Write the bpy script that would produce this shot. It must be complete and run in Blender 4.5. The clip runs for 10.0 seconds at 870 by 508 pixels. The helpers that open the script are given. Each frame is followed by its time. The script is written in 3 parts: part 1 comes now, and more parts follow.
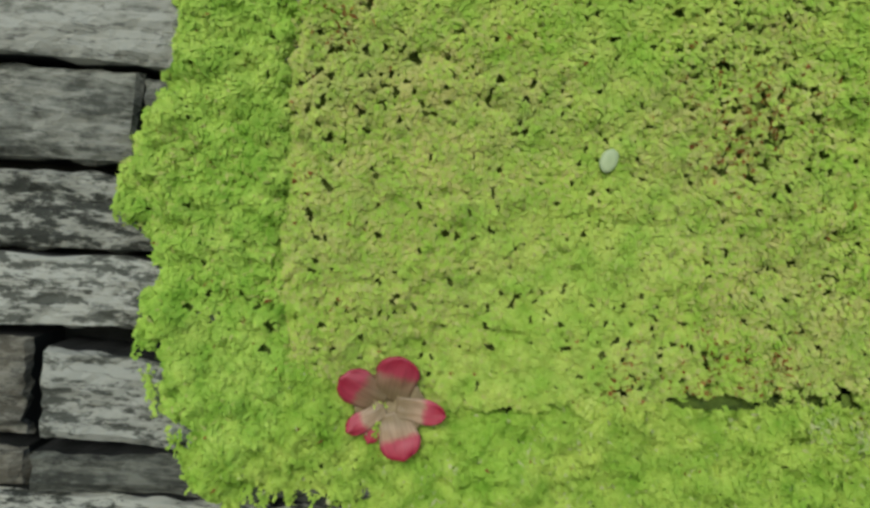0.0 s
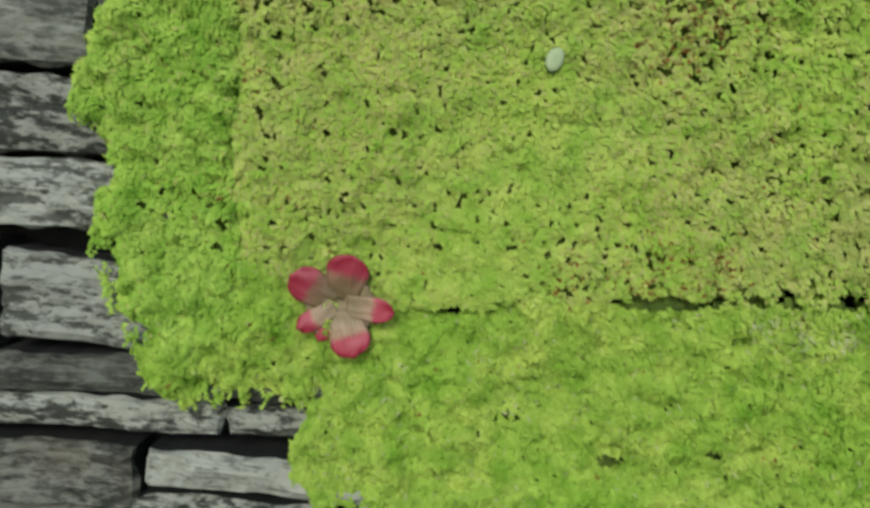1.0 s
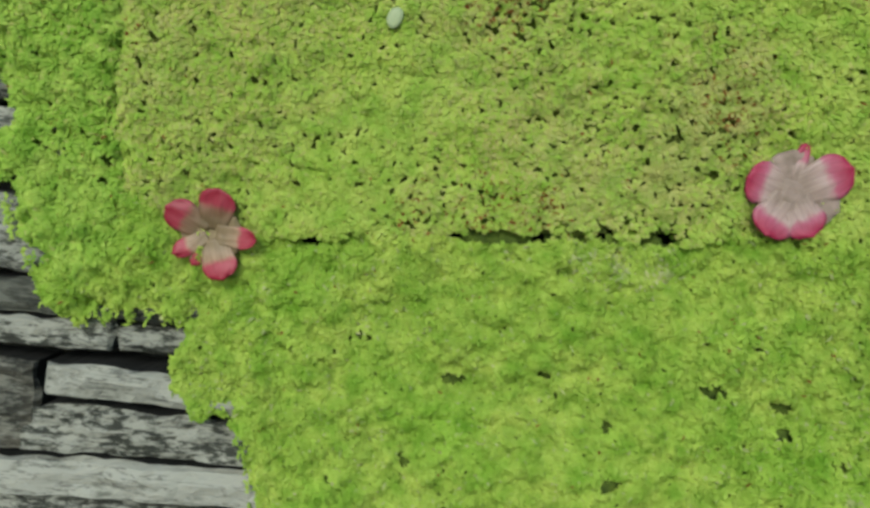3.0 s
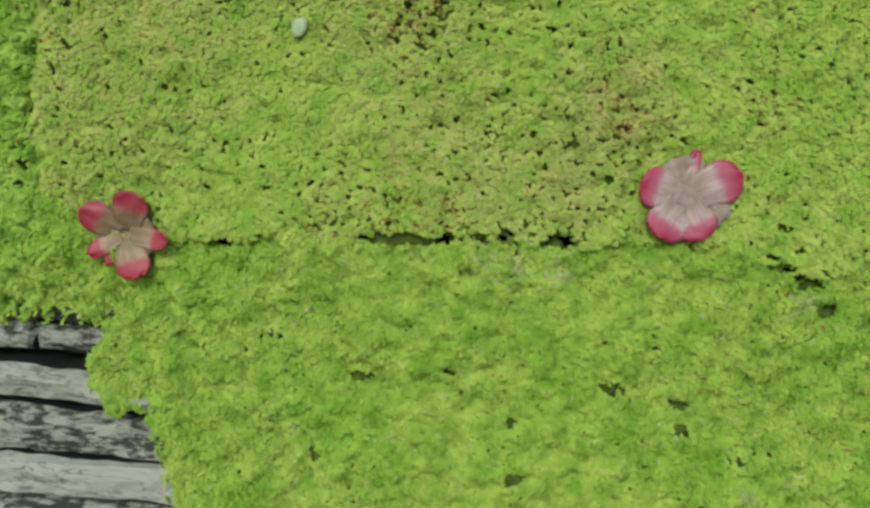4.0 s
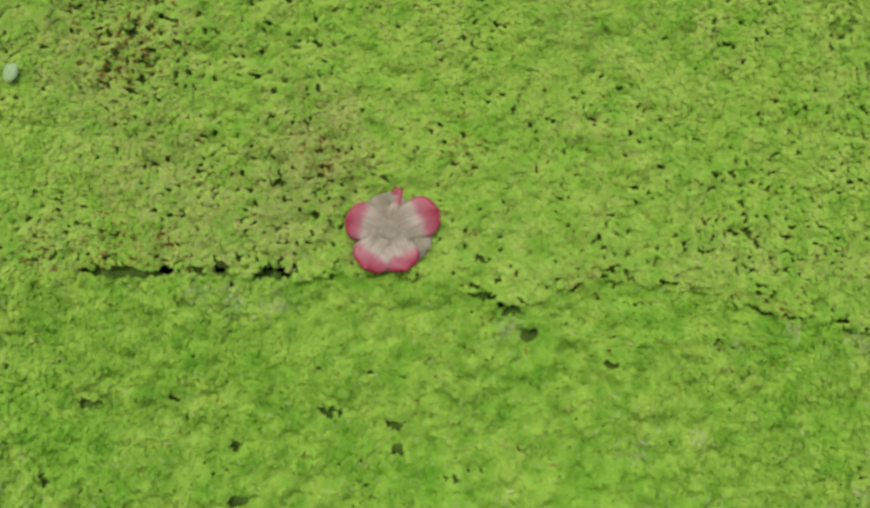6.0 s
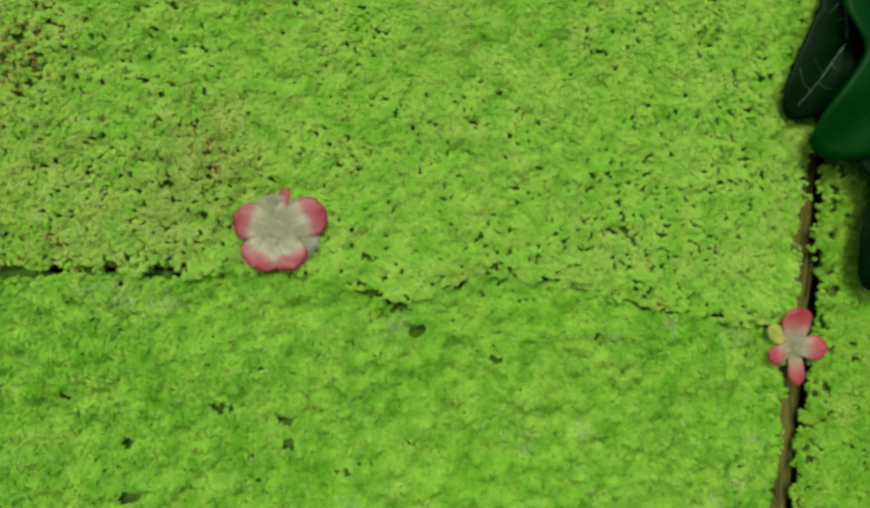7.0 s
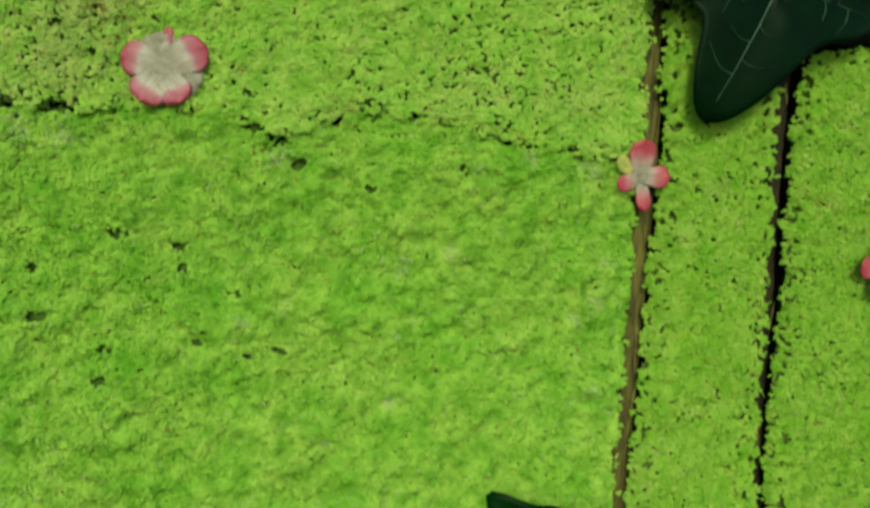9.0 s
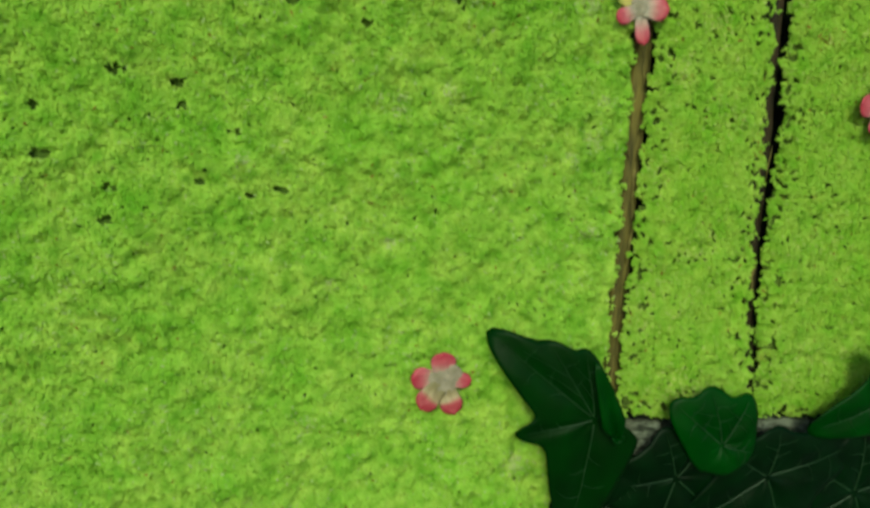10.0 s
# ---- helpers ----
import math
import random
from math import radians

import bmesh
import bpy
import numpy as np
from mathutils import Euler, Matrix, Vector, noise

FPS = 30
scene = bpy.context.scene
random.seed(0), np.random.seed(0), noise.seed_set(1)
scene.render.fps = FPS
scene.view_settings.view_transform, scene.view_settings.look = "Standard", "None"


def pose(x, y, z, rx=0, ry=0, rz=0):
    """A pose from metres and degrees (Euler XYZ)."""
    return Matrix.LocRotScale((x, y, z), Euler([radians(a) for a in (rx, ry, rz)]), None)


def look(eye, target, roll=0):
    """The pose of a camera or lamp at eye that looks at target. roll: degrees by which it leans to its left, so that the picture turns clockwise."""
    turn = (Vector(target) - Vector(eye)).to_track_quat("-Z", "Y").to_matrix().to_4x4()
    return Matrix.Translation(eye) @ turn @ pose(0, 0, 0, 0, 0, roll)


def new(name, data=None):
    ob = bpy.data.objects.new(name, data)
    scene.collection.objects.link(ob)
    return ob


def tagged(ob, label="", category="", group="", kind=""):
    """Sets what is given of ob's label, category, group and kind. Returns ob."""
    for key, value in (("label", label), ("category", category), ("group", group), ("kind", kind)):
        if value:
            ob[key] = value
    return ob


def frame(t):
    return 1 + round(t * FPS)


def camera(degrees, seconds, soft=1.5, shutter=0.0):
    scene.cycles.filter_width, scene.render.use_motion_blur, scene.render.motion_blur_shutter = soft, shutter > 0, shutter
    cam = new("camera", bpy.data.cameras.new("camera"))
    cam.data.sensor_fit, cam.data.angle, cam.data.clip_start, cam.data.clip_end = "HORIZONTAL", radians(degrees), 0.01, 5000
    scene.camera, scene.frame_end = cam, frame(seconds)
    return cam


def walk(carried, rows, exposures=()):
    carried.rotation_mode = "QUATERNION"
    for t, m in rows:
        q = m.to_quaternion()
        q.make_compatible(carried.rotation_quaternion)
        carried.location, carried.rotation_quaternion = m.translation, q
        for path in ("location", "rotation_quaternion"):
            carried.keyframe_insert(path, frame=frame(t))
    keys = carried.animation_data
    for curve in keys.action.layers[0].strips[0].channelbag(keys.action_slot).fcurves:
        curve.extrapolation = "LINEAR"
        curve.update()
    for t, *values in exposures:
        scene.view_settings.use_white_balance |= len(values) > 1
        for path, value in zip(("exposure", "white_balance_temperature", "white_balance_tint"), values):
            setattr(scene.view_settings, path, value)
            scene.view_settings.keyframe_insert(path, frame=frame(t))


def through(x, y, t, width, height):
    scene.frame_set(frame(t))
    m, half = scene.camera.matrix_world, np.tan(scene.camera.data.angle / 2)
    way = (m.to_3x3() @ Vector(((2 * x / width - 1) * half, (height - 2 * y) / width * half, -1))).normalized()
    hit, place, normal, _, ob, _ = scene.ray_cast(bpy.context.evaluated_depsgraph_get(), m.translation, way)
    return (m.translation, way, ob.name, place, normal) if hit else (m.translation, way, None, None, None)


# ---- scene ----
cam = camera(75.0, 10.0, soft=2.9, shutter=0.4)
ROWS = [
    (0.0, -0.0166, -0.3214, 1.3905, -4.44, -4.16, -0.39),
    (0.5, -0.0035, -0.3308, 1.377, -5.02, -4.22, -0.23),
    (1.0, 0.0186, -0.3314, 1.3447, -5.98, -4.46, 0.0),
    (1.5, 0.0394, -0.3474, 1.3218, -5.72, -4.94, 0.19),
    (2.0, 0.0599, -0.3599, 1.3146, -5.92, -5.08, 0.43),
    (3.5, 0.1505, -0.3877, 1.3151, -5.86, -5.34, 0.55),
    (4.0, 0.1806, -0.3925, 1.323, -5.88, -5.42, 0.25),
    (4.5, 0.2203, -0.396, 1.3305, -5.59, -5.52, -0.11),
    (5.0, 0.2752, -0.4038, 1.3394, -5.15, -5.57, -0.32),
    (5.5, 0.3261, -0.4126, 1.3541, -4.78, -5.32, -1.15),
    (7.0, 0.4399, -0.4375, 1.3544, -3.17, -4.99, -3.75),
    (7.5, 0.4835, -0.4529, 1.3509, -3.27, -4.7, -4.02),
    (8.0, 0.5111, -0.4673, 1.3345, -3.49, -4.8, -4.91),
    (8.5, 0.5284, -0.4843, 1.2913, -4.03, -4.5, -5.35),
    (9.0, 0.533, -0.4989, 1.2458, -5.38, -4.19, -5.58),
    (9.5, 0.5337, -0.5093, 1.1938, -7.82, -3.75, -5.54),
    (10.0, 0.5411, -0.5193, 1.1422, -9.76, -3.34, -5.41),
]
EXPOSURES = [(0.0, 0.63, 6500, 10), (1.5, 0.66, 6500, 8), (5.5, 0.67, 6500, 4), (7.0, 0.70, 7500, -40), (10.0, 0.77, 7500, -33)]
walk(cam, [(t, pose(x, y, z, 90 + pitch, roll, yaw)) for t, x, y, z, pitch, roll, yaw in ROWS], EXPOSURES)

# ---- light ----
SUN_ELEVATION, SUN_TURN = 31.0, 194.0
world = bpy.data.worlds.new("overcast_sky")
scene.world = world
world.use_nodes = True
wn, wl = world.node_tree.nodes, world.node_tree.links
sky = wn.new("ShaderNodeTexSky")
sky.sky_type = "NISHITA"
sky.sun_disc = False
sky.sun_elevation, sky.sun_rotation = radians(SUN_ELEVATION), radians(SUN_TURN)
wl.new(sky.outputs[0], wn["Background"].inputs[0])
wn["Background"].inputs[1].default_value = 0.12
sun = new("sun", bpy.data.lights.new("sun", "SUN"))
sun.data.energy, sun.data.angle, sun.data.color = 1.4, radians(14), (1.0, 0.96, 0.9)
sun.matrix_world = look((-0.32, -1.32, 0.82), (0, 0, 0))


# ---- materials ----
def material(name):
    m = bpy.data.materials.new(name)
    m.use_nodes = True
    n, l = m.node_tree.nodes, m.node_tree.links
    return m, n, l, n["Principled BSDF"]


def ramp(n, stops):
    r = n.new("ShaderNodeValToRGB")
    while len(r.color_ramp.elements) < len(stops):
        r.color_ramp.elements.new(0.5)
    for e, (p, c) in zip(r.color_ramp.elements, stops):
        e.position, e.color = p, (*c, 1)
    return r


def noise_at(n, l, scale, detail=4, stretch=(1, 1, 1), rough=0.55):
    mp, no = n.new("ShaderNodeMapping"), n.new("ShaderNodeTexNoise")
    geo = n.new("ShaderNodeNewGeometry")
    mp.inputs["Scale"].default_value = stretch
    no.inputs["Scale"].default_value, no.inputs["Detail"].default_value = scale, detail
    no.inputs["Roughness"].default_value = rough
    l.new(geo.outputs["Position"], mp.inputs["Vector"])
    l.new(mp.outputs[0], no.inputs["Vector"])
    return no


def mix(n, l, fac, a, b, kind="MIX"):
    m = n.new("ShaderNodeMix")
    m.data_type, m.blend_type = "RGBA", kind
    for socket, v in ((m.inputs[0], fac), (m.inputs[6], a), (m.inputs[7], b)):
        if isinstance(v, (int, float)):
            socket.default_value = v
        elif isinstance(v, tuple):
            socket.default_value = (*v, 1)
        else:
            l.new(v, socket)
    return m.outputs[2]


def bump(n, l, p, height, strength, distance):
    b = n.new("ShaderNodeBump")
    b.inputs["Strength"].default_value, b.inputs["Distance"].default_value = strength, distance
    l.new(height, b.inputs["Height"])
    l.new(b.outputs[0], p.inputs["Normal"])


def leaf_material(name, dark, mid, light, patch, patch_amount, through=0.48, rough=0.8, fresh=0.84):
    """Small leaves: each its own tone, with slow drifts of colour over the mat."""
    m, n, l, p = material(name)
    geo = n.new("ShaderNodeNewGeometry")
    tone = ramp(n, [(0.0, dark), (0.45, mid), (1.0, light)])
    l.new(geo.outputs["Random Per Island"], tone.inputs[0])
    slow = noise_at(n, l, 16, 3)
    band = ramp(n, [(0.42, (0, 0, 0)), (0.68, (patch_amount,) * 3)])
    l.new(slow.outputs[0], band.inputs[0])
    fine = noise_at(n, l, 62, 4)
    lift = ramp(n, [(0.32, (fresh * 0.86, fresh + 0.06, fresh * 0.7)), (0.62, (1.10, 1.06, 1.08))])
    l.new(fine.outputs[0], lift.inputs[0])
    c = mix(n, l, band.outputs[0], tone.outputs[0], patch)
    c = mix(n, l, 1.0, c, lift.outputs[0], "MULTIPLY")
    l.new(c, p.inputs["Base Color"])
    p.inputs["Roughness"].default_value = rough
    p.inputs["Specular IOR Level"].default_value = 0.08
    tr, ms, out = n.new("ShaderNodeBsdfTranslucent"), n.new("ShaderNodeMixShader"), n["Material Output"]
    l.new(c, tr.inputs[0])
    ms.inputs[0].default_value = through
    l.new(p.outputs[0], ms.inputs[1])
    l.new(tr.outputs[0], ms.inputs[2])
    l.new(ms.outputs[0], out.inputs[0])
    return m


M_OLIVE = leaf_material("olive_moss", (0.43, 0.56, 0.125), (0.47, 0.61, 0.14), (0.505, 0.645, 0.165), (0.41, 0.60, 0.09), 0.5)
M_BRIGHT = leaf_material("bright_moss", (0.39, 0.57, 0.115), (0.44, 0.63, 0.13), (0.49, 0.67, 0.15), (0.34, 0.59, 0.08), 0.7, fresh=0.7)
M_LIME = leaf_material("lime_moss", (0.41, 0.56, 0.105), (0.455, 0.615, 0.12), (0.495, 0.65, 0.145), (0.30, 0.55, 0.065), 0.75, fresh=0.7)
M_SAGE = leaf_material("sage_moss", (0.34, 0.48, 0.08), (0.39, 0.54, 0.095), (0.44, 0.59, 0.125), (0.32, 0.51, 0.06), 0.6)
M_PALE = leaf_material("pale_moss", (0.43, 0.49, 0.20), (0.48, 0.53, 0.25), (0.54, 0.58, 0.30), (0.46, 0.52, 0.24), 0.4)
M_DRY = leaf_material("dry_moss", (0.40, 0.46, 0.13), (0.46, 0.52, 0.165), (0.52, 0.57, 0.21), (0.56, 0.56, 0.2), 0.4)
M_RUST = leaf_material("rust_moss", (0.15, 0.06, 0.02), (0.26, 0.10, 0.035), (0.36, 0.22, 0.07), (0.24, 0.13, 0.04), 0.4)


def plain(name, lo, hi, scale=60, rough=0.8, stretch=(1, 1, 1), relief=0.0, spec=0.3):
    m, n, l, p = material(name)
    a = noise_at(n, l, scale, 6, stretch)
    r = ramp(n, [(0.3, lo), (0.7, hi)])
    l.new(a.outputs[0], r.inputs[0])
    l.new(r.outputs[0], p.inputs["Base Color"])
    p.inputs["Roughness"].default_value = rough
    p.inputs["Specular IOR Level"].default_value = spec
    if relief:
        bump(n, l, p, a.outputs[0], 0.8, relief)
    return m


M_SOIL = plain("dark_moss_root", (0.035, 0.052, 0.010), (0.13, 0.18, 0.03), 150, 0.95, relief=0.003)
M_ROOT_GREEN = plain("green_moss_root", (0.018, 0.035, 0.006), (0.10, 0.16, 0.02), 120, 0.95, relief=0.003)
# mortar taken down to near-black, so the joints' shade is in its colour
M_MORTAR_SHADE = plain("mortar_with_joint_shade", (0.003, 0.0045, 0.003), (0.009, 0.011, 0.009), 90, 0.95, relief=0.002)
M_BATTEN = plain("brown_wood", (0.018, 0.015, 0.004), (0.15, 0.115, 0.028), 60, 0.8, (4, 1, 0.45), 0.0015)
M_STRAW = plain("straw_fibre", (0.10, 0.075, 0.02), (0.22, 0.17, 0.06), 90, 0.8)
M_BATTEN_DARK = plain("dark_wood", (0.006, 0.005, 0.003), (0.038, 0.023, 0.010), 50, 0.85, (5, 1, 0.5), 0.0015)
M_GROUND = plain("grey_paving", (0.16, 0.155, 0.145), (0.26, 0.25, 0.24), 8, 0.9, relief=0.003)
M_PEBBLE = plain("pale_petal", (0.23, 0.31, 0.15), (0.29, 0.37, 0.20), 200, 0.5)


def stone_material(name, dark, light, low, high, warm=(0.3, 0.27, 0.22), warm_amount=0.0):
    """Split slate: streaks along the bed, pale scuffs, thin dark cracks, a rough split face."""
    m, n, l, p = material(name)
    streak = noise_at(n, l, 46, 9, (0.55, 1.0, 2.1), 0.72)
    speck = noise_at(n, l, 190, 5, (0.5, 1, 1.3), 0.62)
    both = mix(n, l, 0.35, streak.outputs[0], speck.outputs[0])
    r = ramp(n, [(low, dark), (high, light)])
    l.new(both, r.inputs[0])
    info = n.new("ShaderNodeObjectInfo")
    tone = ramp(n, [(0.0, (0.8, 0.81, 0.8)), (1.0, (1.12, 1.12, 1.1))])
    l.new(info.outputs["Random"], tone.inputs[0])
    c = mix(n, l, 1.0, r.outputs[0], tone.outputs[0], "MULTIPLY")
    stain = noise_at(n, l, 18, 3)
    sr = ramp(n, [(0.45, (0, 0, 0)), (0.65, (warm_amount,) * 3)])
    l.new(stain.outputs[0], sr.inputs[0])
    c = mix(n, l, sr.outputs[0], c, warm)
    crack = noise_at(n, l, 30, 5, (0.45, 1, 3.4), 0.6)
    cr = ramp(n, [(0.475, (1, 1, 1)), (0.49, (0.12, 0.12, 0.12)), (0.505, (1, 1, 1))])
    l.new(crack.outputs[0], cr.inputs[0])
    c = mix(n, l, 0.75, c, cr.outputs[0], "MULTIPLY")
    l.new(c, p.inputs["Base Color"])
    p.inputs["Roughness"].default_value = 0.8
    p.inputs["Specular IOR Level"].default_value = 0.2
    bump(n, l, p, both, 1.0, 0.006)
    return m


STONES = {
    "chalky": stone_material("chalky_slate", (0.15, 0.163, 0.132), (0.33, 0.35, 0.295), 0.38, 0.48),
    "pale": stone_material("pale_slate", (0.075, 0.083, 0.066), (0.31, 0.33, 0.278), 0.46, 0.51),
    "dark": stone_material("dark_slate", (0.036, 0.041, 0.032), (0.125, 0.136, 0.11), 0.45, 0.57),
    "grey": stone_material("grey_slate", (0.06, 0.067, 0.053), (0.215, 0.23, 0.19), 0.44, 0.57),
    "streaky": stone_material("streaky_slate", (0.036, 0.041, 0.032), (0.26, 0.278, 0.232), 0.465, 0.525),
    "brown": stone_material("brownish_slate", (0.032, 0.035, 0.027), (0.17, 0.178, 0.145), 0.45, 0.55, (0.13, 0.12, 0.085), 0.5),
}

m, n, l, p = material("petal")
uvn = n.new("ShaderNodeUVMap")
sep = n.new("ShaderNodeSeparateXYZ")
l.new(uvn.outputs[0], sep.inputs[0])
soft_edge = noise_at(n, l, 160, 3)
wob = n.new("ShaderNodeMath")
wob.operation = "MULTIPLY_ADD"
wob.inputs[1].default_value = 0.22
l.new(soft_edge.outputs[0], wob.inputs[0])
l.new(sep.outputs[1], wob.inputs[2])
r = ramp(n, [(0.30, (0.17, 0.13, 0.065)), (0.60, (0.27, 0.19, 0.115)), (0.74, (0.29, 0.035, 0.055)), (1.0, (0.24, 0.006, 0.024))])
l.new(wob.outputs[0], r.inputs[0])
rib_at = n.new("ShaderNodeMapping")
rib_at.inputs["Scale"].default_value = (5.0, 0.9, 1)
l.new(uvn.outputs[0], rib_at.inputs[0])
rib = n.new("ShaderNodeTexNoise")
rib.inputs["Scale"].default_value, rib.inputs["Detail"].default_value = 1.6, 4
l.new(rib_at.outputs[0], rib.inputs["Vector"])
vr = ramp(n, [(0.34, (0.80, 0.75, 0.74)), (0.66, (1.10, 1.12, 1.12))])
l.new(rib.outputs[0], vr.inputs[0])
l.new(mix(n, l, 1.0, r.outputs[0], vr.outputs[0], "MULTIPLY"), p.inputs["Base Color"])
p.inputs["Roughness"].default_value = 0.55
p.inputs["Subsurface Weight"].default_value = 0.0
M_PETAL = m
M_PETAL_PALE = m.copy()
M_PETAL_PALE.name = "pale_petal_pink_rim"
for e, c in zip([x for x in M_PETAL_PALE.node_tree.nodes if x.type == "VALTORGB"][0].color_ramp.elements,
                [(0.23, 0.18, 0.14), (0.33, 0.25, 0.22), (0.31, 0.08, 0.125), (0.27, 0.010, 0.045)]):
    e.color = (*c, 1)
M_PETAL_BROWN_CLAW = m.copy()
M_PETAL_BROWN_CLAW.name = "crimson_petal_brown_claw"
for e, c in zip([x for x in M_PETAL_BROWN_CLAW.node_tree.nodes if x.type == "VALTORGB"][0].color_ramp.elements,
                [(0.10, 0.072, 0.028), (0.15, 0.085, 0.045), (0.24, 0.022, 0.04), (0.22, 0.005, 0.022)]):
    e.color = (*c, 1)
M_OLD_PETAL = plain("withered_petal", (0.22, 0.26, 0.05), (0.42, 0.30, 0.10), 130, 0.6)
M_THROAT = plain("flower_throat", (0.10, 0.075, 0.028), (0.27, 0.22, 0.125), 70, 0.6)
M_BROWN_PETAL = plain("brown_petal", (0.09, 0.05, 0.018), (0.24, 0.15, 0.06), 110, 0.65)
M_THROAT_PALE = plain("pale_flower_throat", (0.16, 0.128, 0.09), (0.28, 0.22, 0.185), 110, 0.6)
M_PETAL_ROSE = M_PETAL.copy()
M_PETAL_ROSE.name = "rose_petal"
for e, (at, c) in zip([x for x in M_PETAL_ROSE.node_tree.nodes if x.type == "VALTORGB"][0].color_ramp.elements,
                      [(0.26, (0.25, 0.20, 0.165)), (0.46, (0.32, 0.18, 0.165)), (0.70, (0.34, 0.06, 0.09)), (1.0, (0.32, 0.015, 0.045))]):
    e.position, e.color = at, (*c, 1)

def ivy_material(name, lo, hi):
    m, n, l, p = material(name)
    a = noise_at(n, l, 35, 5)
    r = ramp(n, [(0.35, lo), (0.7, hi)])
    l.new(a.outputs[0], r.inputs[0])
    l.new(r.outputs[0], p.inputs["Base Color"])
    p.inputs["Roughness"].default_value = 0.42
    p.inputs["Specular IOR Level"].default_value = 0.06
    f = noise_at(n, l, 160, 4)
    bump(n, l, p, f.outputs[0], 0.35, 0.001)
    return m


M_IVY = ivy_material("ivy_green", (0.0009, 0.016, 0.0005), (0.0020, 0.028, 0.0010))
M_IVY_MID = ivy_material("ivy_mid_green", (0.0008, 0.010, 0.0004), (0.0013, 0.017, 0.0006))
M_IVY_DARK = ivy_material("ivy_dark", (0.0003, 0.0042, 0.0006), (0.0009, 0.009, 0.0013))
M_VEIN = plain("ivy_vein", (0.02, 0.055, 0.03), (0.13, 0.19, 0.13), 200, 0.5)


# ---- building helpers ----
def mesh_object(name, bm, mat, parent=None, label="", smooth=False):
    me = bpy.data.meshes.new(name)
    bm.to_mesh(me)
    bm.free()
    for q in me.polygons:
        q.use_smooth = smooth
    for x in (mat if isinstance(mat, list) else [mat]):
        me.materials.append(x)
    ob = new(name, me)
    ob.parent = parent
    return tagged(ob, label)


part = mesh_object


def box(bm, x0, x1, y0, y1, z0, z1):
    r = bmesh.ops.create_cube(bm, size=1)
    bmesh.ops.transform(bm, verts=r["verts"], matrix=Matrix.LocRotScale(((x0 + x1) / 2, (y0 + y1) / 2, (z0 + z1) / 2), None, (x1 - x0, y1 - y0, z1 - z0)))
    return r["verts"]


def lattice(ix, iz, seed):
    h = (ix.astype(np.int64) * 374761393 + iz.astype(np.int64) * 668265263 + seed * 1442695041) & 0x7FFFFFFF
    h = ((h ^ (h >> 13)) * 1274126177) & 0x7FFFFFFF
    return ((h ^ (h >> 16)) & 0xFFFF) / 65535.0


def value_noise(x, z, scale, seed, octaves=3):
    """Smooth noise over the wall, 0 to 1, for whole arrays of places."""
    total, amp, out = 0.0, 1.0, np.zeros_like(x)
    for o in range(octaves):
        a, b = x * scale + 100, z * scale + 100
        i, j = np.floor(a), np.floor(b)
        u, v = a - i, b - j
        u, v = u * u * (3 - 2 * u), v * v * (3 - 2 * v)
        s = seed + 17 * o
        top = lattice(i, j + 1, s) * (1 - u) + lattice(i + 1, j + 1, s) * u
        low = lattice(i, j, s) * (1 - u) + lattice(i + 1, j, s) * u
        out += amp * (low * (1 - v) + top * v)
        total += amp
        amp, scale = amp * 0.55, scale * 2.1
    return out / total


def inside(x, z, outline):
    """Which places lie inside an outline, and how far each is from its edge."""
    ok, near = np.zeros(len(x), bool), np.full(len(x), 9.0)
    for (ax, az), (bx, bz) in zip(outline, outline[1:] + outline[:1]):
        cross = (az > z) != (bz > z)
        if az != bz:
            ok ^= cross & (x < (bx - ax) * (z - az) / (bz - az) + ax)
        t = np.clip(((x - ax) * (bx - ax) + (z - az) * (bz - az)) / ((bx - ax) ** 2 + (bz - az) ** 2), 0, 1)
        near = np.minimum(near, np.hypot(x - ax - t * (bx - ax), z - az - t * (bz - az)))
    return ok, near


def moss_height(x, z, near, spec):
    """How far the mat stands out from the wall's plane y = 0 (towards -y)."""
    h = spec["out"] + spec["swell"] * (value_noise(x, z, 22, spec["relief"] + 3) - 0.5) + spec["tuft"] * (value_noise(x, z, 100, spec["relief"] + 5, 2) - 0.5)
    for dx, dz, dr, deep in spec["dents"]:
        h = h - deep * np.exp(-(((x - dx) ** 2 + (z - dz) ** 2) / dr ** 2) ** 2)
    return h - spec["rim"] * (1 - np.clip(near / 0.014, 0, 1)) ** 2


# where a fallen flower presses into the moss: x, z, radius, depth
DENTS = [(-0.032, 1.2755, 0.040, 0.006), (0.350, 1.338, 0.042, 0.008), (0.610, 0.928, 0.036, 0.004)]


